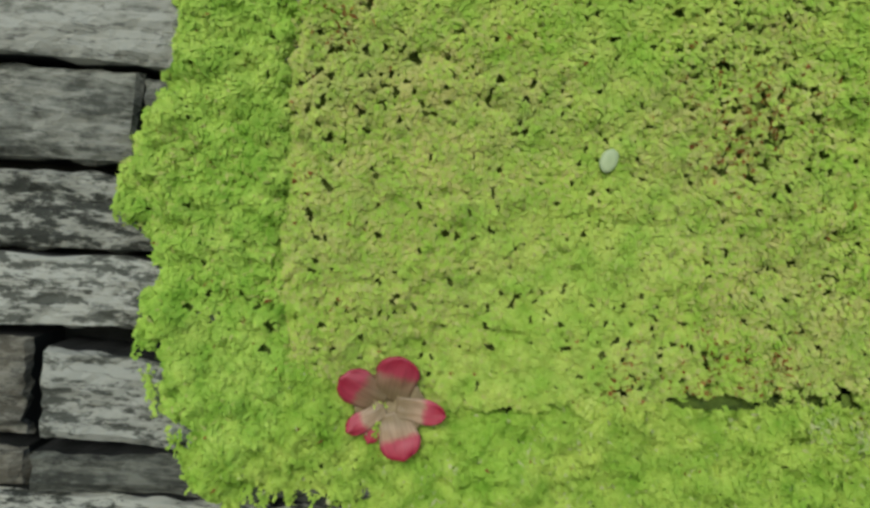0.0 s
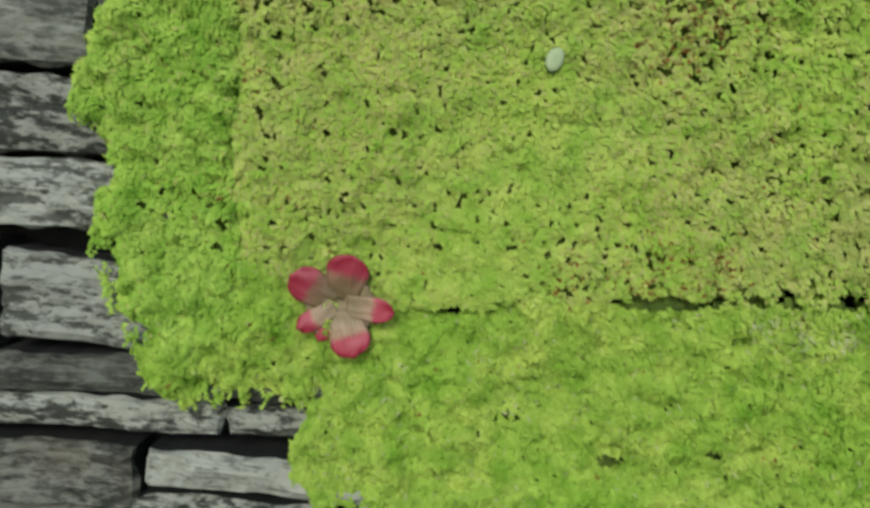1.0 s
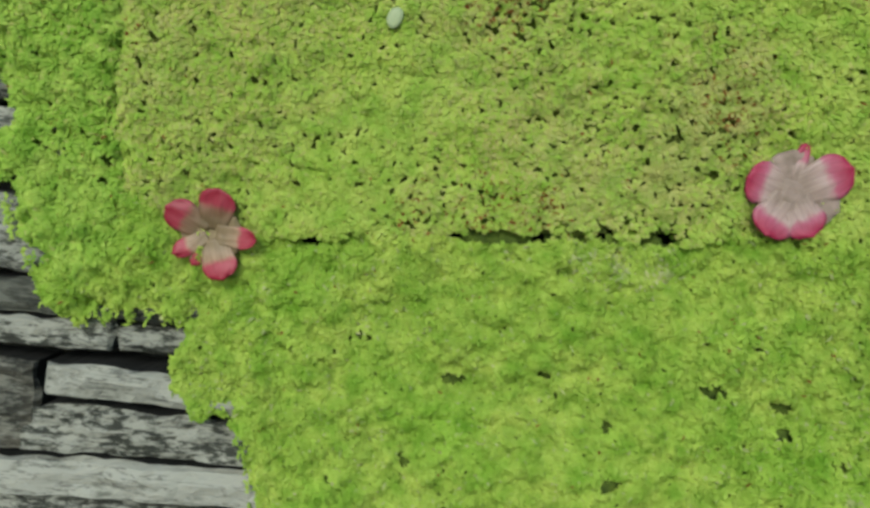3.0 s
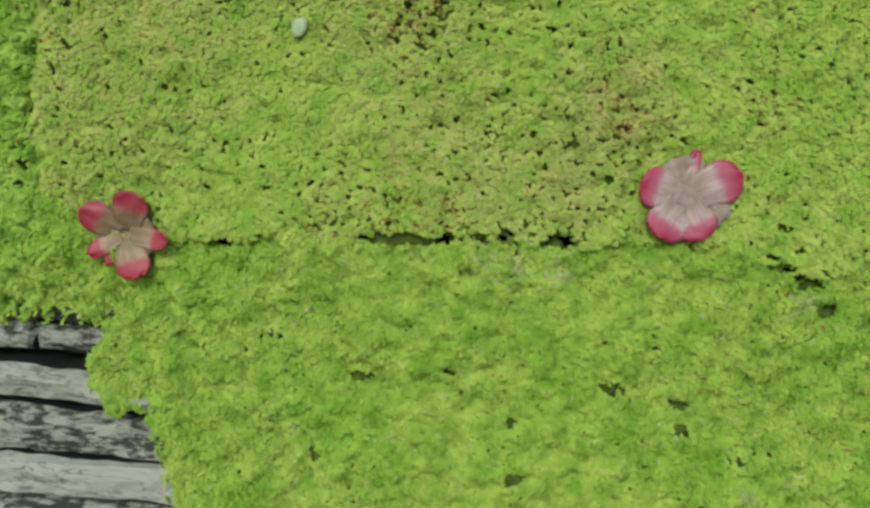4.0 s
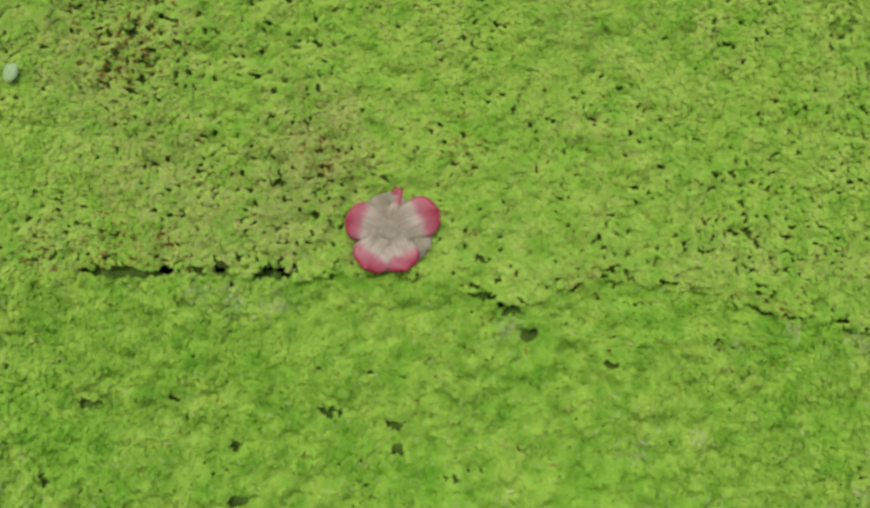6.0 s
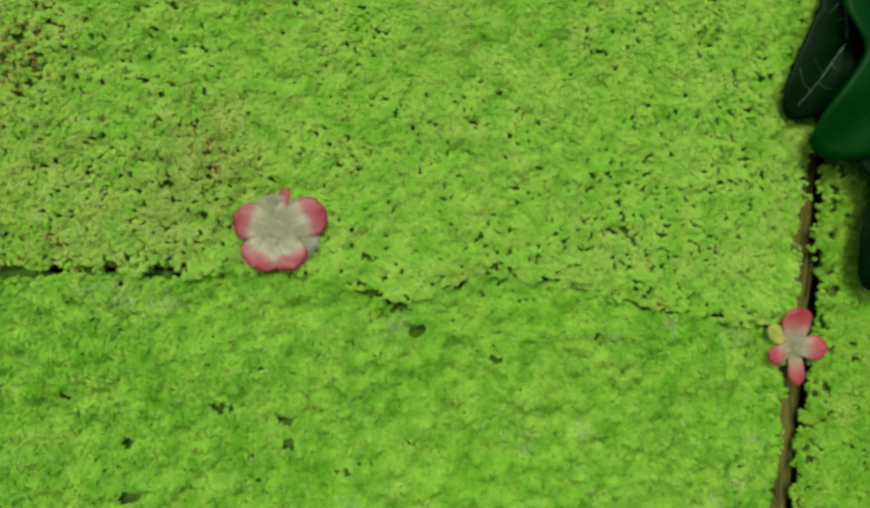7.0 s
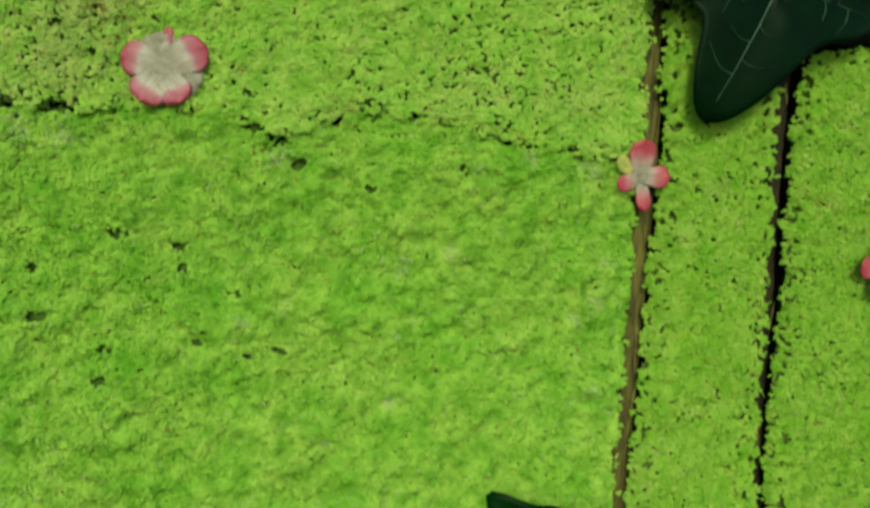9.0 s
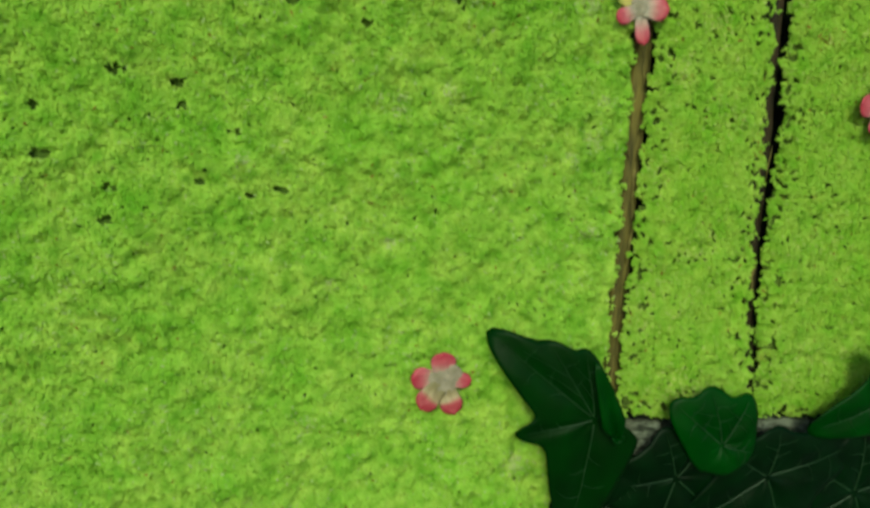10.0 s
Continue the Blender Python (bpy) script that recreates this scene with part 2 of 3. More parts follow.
def moss_mat(label, outline, **given):
    """A mat of moss: an uneven dark root sheet under thousands of tiny leaves."""
    spec = dict(seed=1, per_m2=1250000, out=0.0, swell=0.012, tuft=0.006, rim=0.008, length=(0.0028, 0.0043), slim=0.85, tilt=0.24, rise=0.08,
                wobble=0.006, drip=0.0, gaps=0.14, gap_scale=330, holes=2600, mats=[M_OLIVE, M_DRY, M_RUST], dry=(), rust=(), bare=(), cleft=(), edge_holes=0.0, strands=(), hole_grow=0.12, dryness=0.5, fronds=0.09, root=M_SOIL, dents=DENTS, crumbs=(), hole_size=(0.0010, 0.0020))
    spec.update(given)
    spec.setdefault("relief", spec["seed"])
    rng = np.random.default_rng(spec["seed"])
    seed = spec["seed"]
    xs, zs = [q[0] for q in outline], [q[1] for q in outline]
    x0, x1, z0, z1 = min(xs) - 0.01, max(xs) + 0.01, min(zs) - 0.02, max(zs) + 0.01

    def warped(x, z):
        wx = x + spec["wobble"] * (value_noise(x, z, 60, seed + 21) - 0.5) * 2
        wz = z + spec["wobble"] * (value_noise(x, z, 60, seed + 31) - 0.5) * 2
        wx += 0.0085 * (value_noise(x, z, 210, seed + 25, 2) - 0.5)
        wz += 0.0085 * (value_noise(x, z, 210, seed + 35, 2) - 0.5)
        wz += spec["drip"] * np.maximum(value_noise(x, z * 0.15, 75, seed + 41, 2) - 0.45, 0) * 3
        return inside(wx, wz, outline)

    thing = new("moss_mat")
    tagged(thing, label, "moss", kind="stuff")
    # root sheet
    step = 0.004
    gx, gz = np.arange(x0, x1, step), np.arange(z0, z1, step)
    X, Z = np.meshgrid(gx, gz)
    ok, near = warped(X.ravel(), Z.ravel())
    ok &= near > 0.002
    Y = -moss_height(X.ravel(), Z.ravel(), near, spec) + 0.0062
    Y = np.minimum(Y, 0.016)
    w = len(gx)
    first = (np.arange(len(gz) - 1)[:, None] * w + np.arange(w - 1)[None]).ravel()
    quads = np.stack([first, first + 1, first + w + 1, first + w], 1)
    quads = quads[ok[quads].all(1)]
    used, index = np.unique(quads, return_inverse=True)
    me = bpy.data.meshes.new("root_sheet")
    me.from_pydata(np.stack([X.ravel(), Y, Z.ravel()], 1)[used].tolist(), [], index.reshape(-1, 4).tolist())
    me.materials.append(spec["root"])
    me.polygons.foreach_set("use_smooth", np.ones(len(me.polygons), bool))
    root = tagged(new("root_sheet", me), "tangled moss roots")
    root.parent = thing
    # leaves
    count = int((x1 - x0) * (z1 - z0) * spec["per_m2"])
    x, z = rng.uniform(x0, x1, count), rng.uniform(z0, z1, count)
    ok, near = warped(x, z)
    gap = value_noise(x, z, spec["gap_scale"], seed + 51, 2)
    broad = value_noise(x, z, 30, seed + 61, 2)
    limit = spec["gaps"] * (0.55 + 0.9 * broad)
    cell = 0.0005
    holes = np.zeros((int((x1 - x0) / cell) + 2, int((z1 - z0) / cell) + 2), bool)
    tries = int((x1 - x0) * (z1 - z0) * spec["holes"] * 2.2)
    hx, hz = rng.uniform(x0, x1, tries), rng.uniform(z0, z1, tries)
    odds = np.clip((value_noise(hx, hz, 24, seed + 81, 2) - 0.30) * 1.6, 0.06, 1)
    for bx, bz, br in spec["bare"]:
        odds = odds + 0.9 * np.exp(-((hx - bx) ** 2 + (hz - bz) ** 2) / br ** 2)
    odds = odds + spec["edge_holes"] * (1 - np.clip(warped(hx, hz)[1] / 0.022, 0, 1)) * 1.6
    pick = rng.random(tries) < odds
    for px, pz, pr, pa in zip(hx[pick], hz[pick], rng.uniform(*spec["hole_size"], pick.sum()) * (1.05 + spec["hole_grow"] * np.clip(odds[pick] - 0.7, 0, 1)), rng.uniform(0, 3.14, pick.sum())):
        reach_of = int(pr * 1.6 / cell) + 1
        ci, cj = int((px - x0) / cell), int((pz - z0) / cell)
        ii, jj = np.mgrid[max(ci - reach_of, 0):ci + reach_of, max(cj - reach_of, 0):cj + reach_of]
        du, dv = (ii - ci) * cell, (jj - cj) * cell
        du, dv = du * math.cos(pa) + dv * math.sin(pa), dv * math.cos(pa) - du * math.sin(pa)
        spot = (du / (pr * 1.45)) ** 2 + (dv / (pr * 0.95)) ** 2 < 1
        keep = (ii < holes.shape[0]) & (jj < holes.shape[1]) & spot
        holes[ii[keep], jj[keep]] = True
    ok &= ~holes[((x - x0) / cell).astype(int), ((z - z0) / cell).astype(int)]
    for bx, bz, br in spec["bare"]:
        limit = limit + 0.09 * np.exp(-((x - bx) ** 2 + (z - bz) ** 2) / br ** 2)
    ragged = 2.4 * (gap - 0.5) + 2.6 * (value_noise(x, z, 90, 91, 2) - 0.5) - 0.9
    for bx, bz, rx, rz in spec["cleft"]:
        ok &= ((x - bx) / rx) ** 2 + ((z - bz) / rz) ** 2 + ragged > 0
    ok &= gap > limit
    x, z, near = x[ok], z[ok], near[ok]
    for ax, az, bx, bz, number, reach_of in spec["strands"]:
        for _ in range(number):
            t, drop = rng.random(), reach_of * rng.uniform(0.25, 1.0)
            links = int(drop / 0.0011) + 3
            fall = np.linspace(-0.006, drop, links)
            lean = rng.normal(0, 0.22)
            sx = ax + t * (bx - ax) + lean * fall + np.cumsum(rng.normal(0, 0.0004, links)) + rng.normal(0, 0.0009, links)
            x, z, near = np.append(x, sx), np.append(z, az + t * (bz - az) - fall), np.append(near, np.full(links, 0.004))
    for path, side_of, number in spec["crumbs"]:
        low, high = min(q[1] for q in path), max(q[1] for q in path)
        order = sorted(path, key=lambda q: q[1])
        cz = rng.uniform(low, high, number)
        cx = np.interp(cz, [q[1] for q in order], [q[0] for q in order]) + side_of * np.abs(rng.normal(0, 0.0020, number))
        tuft = rng.integers(3, 11, number)
        x = np.append(x, np.repeat(cx, tuft) + rng.normal(0, 0.0011, tuft.sum()))
        z = np.append(z, np.repeat(cz, tuft) + rng.normal(0, 0.0012, tuft.sum()))
        near = np.append(near, np.full(tuft.sum(), 0.003))
    k = len(x)
    size = rng.uniform(*spec["length"], k)
    frond = rng.random(k) < spec["fronds"]
    size = np.where(frond, size * 1.75, size)
    slim = np.where(frond, 0.3, spec["slim"])
    loose = np.where(frond, 2.2, 1.0) * spec["tilt"]
    y = -moss_height(x, z, near, spec) - np.where(frond, 0.0008, 0) + rng.uniform(-0.0010, 0.0020, k)
    e = 0.002
    h0 = moss_height(x, z, near, spec)
    slope_x = (moss_height(x + e, z, near, spec) - h0) / e
    slope_z = (moss_height(x, z + e, near, spec) - h0) / e
    nrm = np.stack([-slope_x + rng.normal(0, 1, k) * loose, -np.ones(k), -slope_z + spec["rise"] + rng.normal(0, 1, k) * loose], 1)
    nrm /= np.linalg.norm(nrm, axis=1)[:, None]
    turn = rng.uniform(0, 2 * np.pi, k)
    side = np.stack([np.cos(turn), np.zeros(k), np.sin(turn)], 1)
    along = np.cross(nrm, side)
    along /= np.linalg.norm(along, axis=1)[:, None]
    side = np.cross(along, nrm)
    base = np.stack([x, y, z], 1)
    a, s, f = along * size[:, None], side * (size * slim)[:, None], nrm * (size * 0.16)[:, None]
    pts = np.stack([base - a * 0.5, base + s * 0.46 + f, base + a * 0.5, base - s * 0.46 + f], 1)
    loops = np.arange(k * 4)
    me = bpy.data.meshes.new("leaves")
    me.vertices.add(k * 4)
    me.vertices.foreach_set("co", pts.astype(np.float32).ravel())
    me.loops.add(k * 4)
    me.loops.foreach_set("vertex_index", loops.astype(np.int32))
    me.polygons.add(k)
    me.polygons.foreach_set("loop_start", (np.arange(k) * 4).astype(np.int32))
    kind = np.zeros(k, int)
    chance = np.full(k, 0.015)
    for bx, bz, br in spec["dry"]:
        chance += spec["dryness"] * np.exp(-((x - bx) ** 2 + (z - bz) ** 2) / br ** 2)
    chance += 0.30 * np.clip((value_noise(x, z, 26, seed + 71, 3) - 0.54) * 6, 0, 1) * spec.get("faded", 1.0)
    kind[rng.random(k) < chance] = 1
    chance = np.full(k, 0.002)
    for bx, bz, br in spec["rust"]:
        chance += 0.15 * np.exp(-((x - bx) ** 2 + (z - bz) ** 2) / br ** 2)
    kind[rng.random(k) < chance] = 2
    me.polygons.foreach_set("material_index", kind.astype(np.int32))
    me.update(calc_edges=True)
    me.validate()
    for q in spec["mats"]:
        me.materials.append(q)
    leaves = new("leaves", me)
    leaves.parent = thing
    return thing


# ---- ground and wall ----
bm = bmesh.new()
box(bm, -60, 60, -60, 60, -0.2, 0.0)
tagged(mesh_object("ground", bm, M_GROUND), "grey paved ground in front of the wall", "ground", kind="structure")
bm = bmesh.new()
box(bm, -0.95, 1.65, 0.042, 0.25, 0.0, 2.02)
wall = tagged(mesh_object("wall_north", bm, M_MORTAR_SHADE), "dark recessed joints of a stacked slate wall", "wall", kind="structure")


def stone(x0, x1, z0, z1, look_of, seed, out=0.0, slant=0.0):
    """One split stone: a rough face with broken, rounded edges, its foot in the mortar."""
    rng = random.Random(seed)
    nx, nz = max(6, min(60, int((x1 - x0) / 0.0055))), max(5, min(14, int((z1 - z0) / 0.0045)))

    def spread(i, k, size):
        rim_at = 0.0014 / size
        return 0.0 if i == 0 else 1.0 if i == k else rim_at + (1 - 2 * rim_at) * (i - 1) / (k - 2)

    bm = bmesh.new()
    grid = []
    lean = rng.uniform(-0.004, 0.004)
    for j in range(nz + 1):
        row = []
        for i in range(nx + 1):
            u, v = spread(i, nx, x1 - x0), spread(j, nz, z1 - z0)
            x, z = x0 + u * (x1 - x0), z0 + v * (z1 - z0) + slant * (x0 + u * (x1 - x0) - (x0 + x1) / 2)
            d = min(u * (x1 - x0), (1 - u) * (x1 - x0), v * (z1 - z0), (1 - v) * (z1 - z0))
            q = Vector((x * 22, seed * 3.7, z * 50))
            y = 0.010 - out + lean * (v - 0.5) - 0.0042 * noise.fractal(q, 0.75, 2.2, 5) - 0.0016 * round(2.4 * noise.noise(Vector((x * 16, z * 110, seed * 1.3))))
            y += 0.007 * math.exp(-d / 0.0011)
            edge = 0.0036 * noise.noise(Vector((x * 55, z * 55, seed + 9.5)))
            if j in (0, nz):
                z += edge * (1.0 if 0 < i < nx else 0.4)
            if i in (0, nx):
                x += edge * 1.6
            row.append(bm.verts.new((x, y, z)))
        grid.append(row)
    for j in range(nz):
        for i in range(nx):
            bm.faces.new((grid[j][i], grid[j][i + 1], grid[j + 1][i + 1], grid[j + 1][i]))
    rim = grid[0] + [g[-1] for g in grid[1:]] + grid[-1][-2::-1] + [g[0] for g in grid[-2:0:-1]]
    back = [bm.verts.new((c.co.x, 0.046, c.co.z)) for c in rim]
    # side faces take the near-black mortar colour: painted shade inside the joints
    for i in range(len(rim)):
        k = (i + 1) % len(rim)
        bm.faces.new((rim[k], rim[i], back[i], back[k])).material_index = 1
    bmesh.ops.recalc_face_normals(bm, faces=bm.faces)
    return part("stone", bm, [STONES[look_of], M_MORTAR_SHADE], wall)


# courses beside the moss: (x from, x to, z from, z to, look, out)
COURSES = [
    (-0.42, -0.08, 1.461, 1.535, "chalky", 0.004), (-0.40, -0.191, 1.402, 1.456, "grey", 0.0), (-0.187, -0.08, 1.403, 1.455, "grey", -0.002),
    (-0.44, -0.10, 1.350, 1.396, "streaky", -0.002), (-0.42, -0.10, 1.305, 1.346, "pale", 0.003),
    (-0.46, -0.249, 1.236, 1.296, "brown", 0.002), (-0.239, -0.06, 1.236, 1.290, "pale", 0.004),
    (-0.44, -0.251, 1.204, 1.228, "brown", 0.0), (-0.246, -0.02, 1.2065, 1.231, "dark", 0.002),
    (-0.46, -0.104, 1.181, 1.202, "streaky", 0.002), (-0.100, 0.02, 1.184, 1.203, "streaky", 0.0),
    (-0.42, -0.158, 1.104, 1.170, "brown", 0.0), (-0.147, 0.03, 1.147, 1.171, "chalky", 0.006),
    (-0.168, 0.05, 1.106, 1.140, "streaky", 0.0), (-0.43, 0.06, 1.073, 1.099, "chalky", 0.003),
    (-0.40, 0.02, 1.040, 1.069, "streaky", 0.0),
    (-0.62, -0.425, 1.461, 1.535, "streaky", 0.0), (-0.62, -0.407, 1.350, 1.457, "brown", 0.0),
]
for i, (a, b, c, d, kind_of, out) in enumerate(COURSES):
    stone(a, b, c, d, kind_of, i + 1, out, {0: -0.03, 1: 0.02, 3: 0.03, 4: 0.04, 6: -0.03, 8: 0.03, 9: 0.02, 12: -0.03}.get(i, 0.01))
rng = random.Random(5)
for k, (zlo, zhi) in enumerate(((1.54, 1.59), (1.595, 1.65), (0.99, 1.035), (0.93, 0.985), (0.87, 0.925))):
    x = -0.6 - rng.uniform(0, 0.1)
    while x < 0.08:
        w = rng.uniform(0.14, 0.3)
        stone(x, x + w - 0.006, zlo, zhi - 0.004, rng.choice(["pale", "dark", "streaky", "brown"]), 40 + int(k * 20 + (x + 1) * 10))
        x += w
# sill course below the hanging moss, and the courses behind the ivy
for i, (a, b, c, d, kind_of, out) in enumerate((
        (0.788, 0.842, 0.842, 0.886, "brown", 0.004), (0.846, 0.925, 0.842, 0.884, "dark", 0.002), (0.934, 1.01, 0.842, 0.888, "brown", 0.006),
        (1.014, 1.2, 0.842, 0.888, "dark", 0.008), (0.78, 0.95, 0.78, 0.838, "dark", 0.004), (0.955, 1.2, 0.78, 0.838, "dark", 0.004),
        (0.78, 1.2, 0.72, 0.776, "dark", 0.0), (0.90, 1.2, 1.422, 1.48, "dark", 0.0), (0.92, 1.2, 1.484, 1.54, "dark", 0.0), (0.90, 1.2, 1.544, 1.60, "dark", 0.0))):
    stone(a, b, c, d, kind_of, 200 + i, out)

# plain courses on the rest of the wall, from a few shared stones
samples = [stone(-0.14, 0.14, -0.027, 0.027, kind_of, 300 + k) for k, kind_of in enumerate(("dark", "streaky", "brown", "pale", "dark", "streaky"))]
rng = random.Random(9)
for course in range(33):
    zc, x = 0.03 + course * 0.06, -0.95 - rng.uniform(0, 0.2)
    while x < 1.62:
        w = rng.uniform(0.18, 0.32)
        a, b = max(x, -0.95), min(x + w - 0.006, 1.65)
        x += w
        kept_clear = (b > -0.70 and a < 0.10 and 0.84 < zc < 1.68) or (b > 0.02 and a < 1.30 and 0.69 < zc < 1.63)
        if b - a < 0.03 or kept_clear:
            continue
        piece = samples[rng.randrange(6)].copy()
        scene.collection.objects.link(piece)
        piece.parent = wall
        piece.location, piece.scale = ((a + b) / 2, rng.uniform(-0.003, 0.004), zc), ((b - a) / 0.28, 1, 1)
for piece in samples:
    bpy.data.objects.remove(piece)

# ---- wooden battens in the gaps between the mats ----
def batten(label, mat, path, width, y, seed):
    """A weathered strip that follows the gap."""
    bm = bmesh.new()
    last = None
    zs = np.linspace(path[0][1], path[-1][1], 60)
    order = sorted(path, key=lambda q: q[1])
    for z in zs:
        cx = float(np.interp(z, [q[1] for q in order], [q[0] for q in order]))
        ring = []
        for k, (dx, dy) in enumerate(((-1, 0.9), (-0.8, 0.15), (-0.25, -0.2), (0.3, 0.1), (0.7, -0.1), (1, 0.9))):
            wob_x = 0.0016 * noise.noise(Vector((z * 60, k * 3.1, 2)))
            wob_y = 0.0016 * noise.noise(Vector((z * 40, k * 5.7, 7)))
            ring.append(bm.verts.new((cx + dx * width / 2 + wob_x, y + dy * 0.008 + wob_y, z)))
        if last:
            for k in range(5):
                bm.faces.new((last[k], last[k + 1], ring[k + 1], ring[k]))
        last = ring
    bmesh.ops.recalc_face_normals(bm, faces=bm.faces)
    thing = tagged(new("batten"), label, "wood strip")
    part("strip", bm, mat, thing, smooth=True)
    # split fibres that stand off the strip
    pick = random.Random(seed)
    for _ in range(16):
        z, long = pick.uniform(order[0][1] + 0.02, order[-1][1] - 0.06), pick.uniform(0.012, 0.05)
        off, lean, thick = pick.uniform(-0.4, 0.4) * width, pick.uniform(-0.10, 0.10), pick.uniform(0.0004, 0.0009)
        bm, last = bmesh.new(), None
        for i in range(9):
            v = i / 8
            cz = z + long * v
            cx = float(np.interp(cz, [q[1] for q in order], [q[0] for q in order])) + off + lean * long * v + 0.0012 * math.sin(v * 4 + off * 900)
            r = thick * (0.35 + math.sin(math.pi * v))
            ring = [bm.verts.new((cx + r * math.cos(a), y - 0.0022 + r * math.sin(a), cz)) for a in (0.5, 1.55, 2.6, 3.65, 4.7, 5.75)]
            if last:
                for k in range(6):
                    bm.faces.new((last[k], last[(k + 1) % 6], ring[(k + 1) % 6], ring[k]))
            last = ring
        bmesh.ops.recalc_face_normals(bm, faces=bm.faces)
        part("fibre", bm, M_STRAW if pick.random() < 0.5 else mat, thing, smooth=True)
    return thing


S1 = [(0.7645, 1.62), (0.7655, 1.546), (0.770, 1.43), (0.772, 1.357), (0.778, 1.33), (0.7795, 1.247), (0.7805, 1.195), (0.782, 1.144), (0.783, 1.035), (0.785, 0.978), (0.790, 0.894)]
S2 = [(0.905, 1.42), (0.9045, 1.386), (0.9065, 1.325), (0.9065, 1.30), (0.912, 1.23), (0.917, 1.15), (0.920, 1.07), (0.927, 0.98), (0.935, 0.95), (0.940, 0.894)]
batten("weathered brown wooden strip between two moss mats", M_BATTEN, [(x + 0.0005, z) for x, z in S1], 0.019, 0.011, 5)
batten("dark wooden strip in the narrow gap between moss mats", M_BATTEN_DARK, [(x + 0.0015, z) for x, z in S2], 0.013, 0.016, 8)


def beside(path, half):
    return [(x + half(z), z) for x, z in path]


def taper(lo, hi, z_lo=0.9, z_hi=1.5):
    return lambda z: lo + (hi - lo) * min(max((z - z_lo) / (z_hi - z_lo), 0), 1)


# ---- moss mats ----
SEAM = [(-0.094, 1.292), (-0.05, 1.277), (0.0096, 1.276), (0.064, 1.281), (0.12, 1.287), (0.193, 1.292), (0.285, 1.299), (0.345, 1.306), (0.408, 1.302), (0.444, 1.287),
        (0.478, 1.302), (0.51, 1.316), (0.594, 1.315), (0.64, 1.303), (0.664, 1.297), (0.713, 1.295), (0.766, 1.291)]


def along_gap(stops):
    return lambda z: float(np.interp(z, [q[0] for q in stops], [q[1] for q in stops]))


# torn openings along the seam, largest where the upper mat has slumped
rng = random.Random(31)
TEARS = []
for k in range(64):
    x = 0.10 + 0.66 * rng.random() if k % 2 else 0.14 + 0.17 * rng.random()
    z = float(np.interp(x, [q[0] for q in SEAM], [q[1] for q in SEAM])) + rng.uniform(-0.001, 0.006)
    wide = rng.uniform(0.003, 0.007) * (1.2 if 0.13 < x < 0.31 else 0.8)
    TEARS.append((x, z, wide, wide * rng.uniform(0.3, 0.6)))

left1 = beside(S1, along_gap([(0.9, -0.0105), (1.25, -0.0160), (1.35, -0.0135), (1.46, -0.0095)]))
right1 = beside(S1, along_gap([(0.9, 0.0030), (1.2, 0.0058), (1.34, 0.0090), (1.42, 0.0045)]))
left2 = beside(S2, taper(-0.0075, -0.013, 0.95, 1.35))
right2 = beside(S2, taper(0.0035, 0.007, 1.0, 1.35))

moss_mat("pale olive green moss mat speckled with dark gaps and dry reddish bits", [(-0.0965, 1.62), (-0.0975, 1.44), (-0.0965, 1.35)] + SEAM + [q for q in reversed(left1) if q[1] > 1.295],
         seed=11, out=0.0035, swell=0.008, tuft=0.0065, rim=0.003, wobble=0.006, gaps=0.18, holes=6500, hole_size=(0.0012, 0.0021), mats=[M_OLIVE, M_DRY, M_RUST],
         rust=[(0.158, 1.46, 0.028), (0.15, 1.435, 0.016), (0.10, 1.298, 0.016), (0.155, 1.308, 0.02), (0.19, 1.313, 0.02), (-0.087, 1.40, 0.008), (0.40, 1.40, 0.016), (0.295, 1.395, 0.02),
               (0.655, 1.304, 0.01), (0.354, 1.305, 0.018), (-0.075, 1.49, 0.012), (0.31, 1.38, 0.012)],
         dry=[(-0.07, 1.46, 0.05), (-0.06, 1.36, 0.06), (0.15, 1.45, 0.05), (0.17, 1.37, 0.05), (0.0, 1.44, 0.06), (0.22, 1.32, 0.05), (0.30, 1.40, 0.04), (0.28, 1.345, 0.04)],
         bare=[(0.24, 1.300, 0.016), (0.20, 1.298, 0.014), (0.275, 1.306, 0.016), (0.16, 1.296, 0.014), (0.20, 1.375, 0.045), (0.158, 1.455, 0.04), (0.09, 1.30, 0.02), (0.30, 1.36, 0.03), (0.43, 1.31, 0.03), (0.52, 1.325, 0.02), (0.65, 1.31, 0.02), (-0.08, 1.45, 0.03), (-0.05, 1.47, 0.03), (0.64, 1.36, 0.05)],
         fronds=0.05, crumbs=[([q for q in left1 if q[1] > 1.3], 1, 60)], cleft=[(0.268, 1.298, 0.018, 0.0040), (0.186, 1.2925, 0.010, 0.0030), (0.290, 1.301, 0.010, 0.0040), (0.135, 1.289, 0.010, 0.0022), (0.447, 1.287, 0.012, 0.0050), (0.425, 1.296, 0.010, 0.003), (0.66, 1.299, 0.013, 0.003), (0.735, 1.2945, 0.018, 0.0022)] + TEARS)
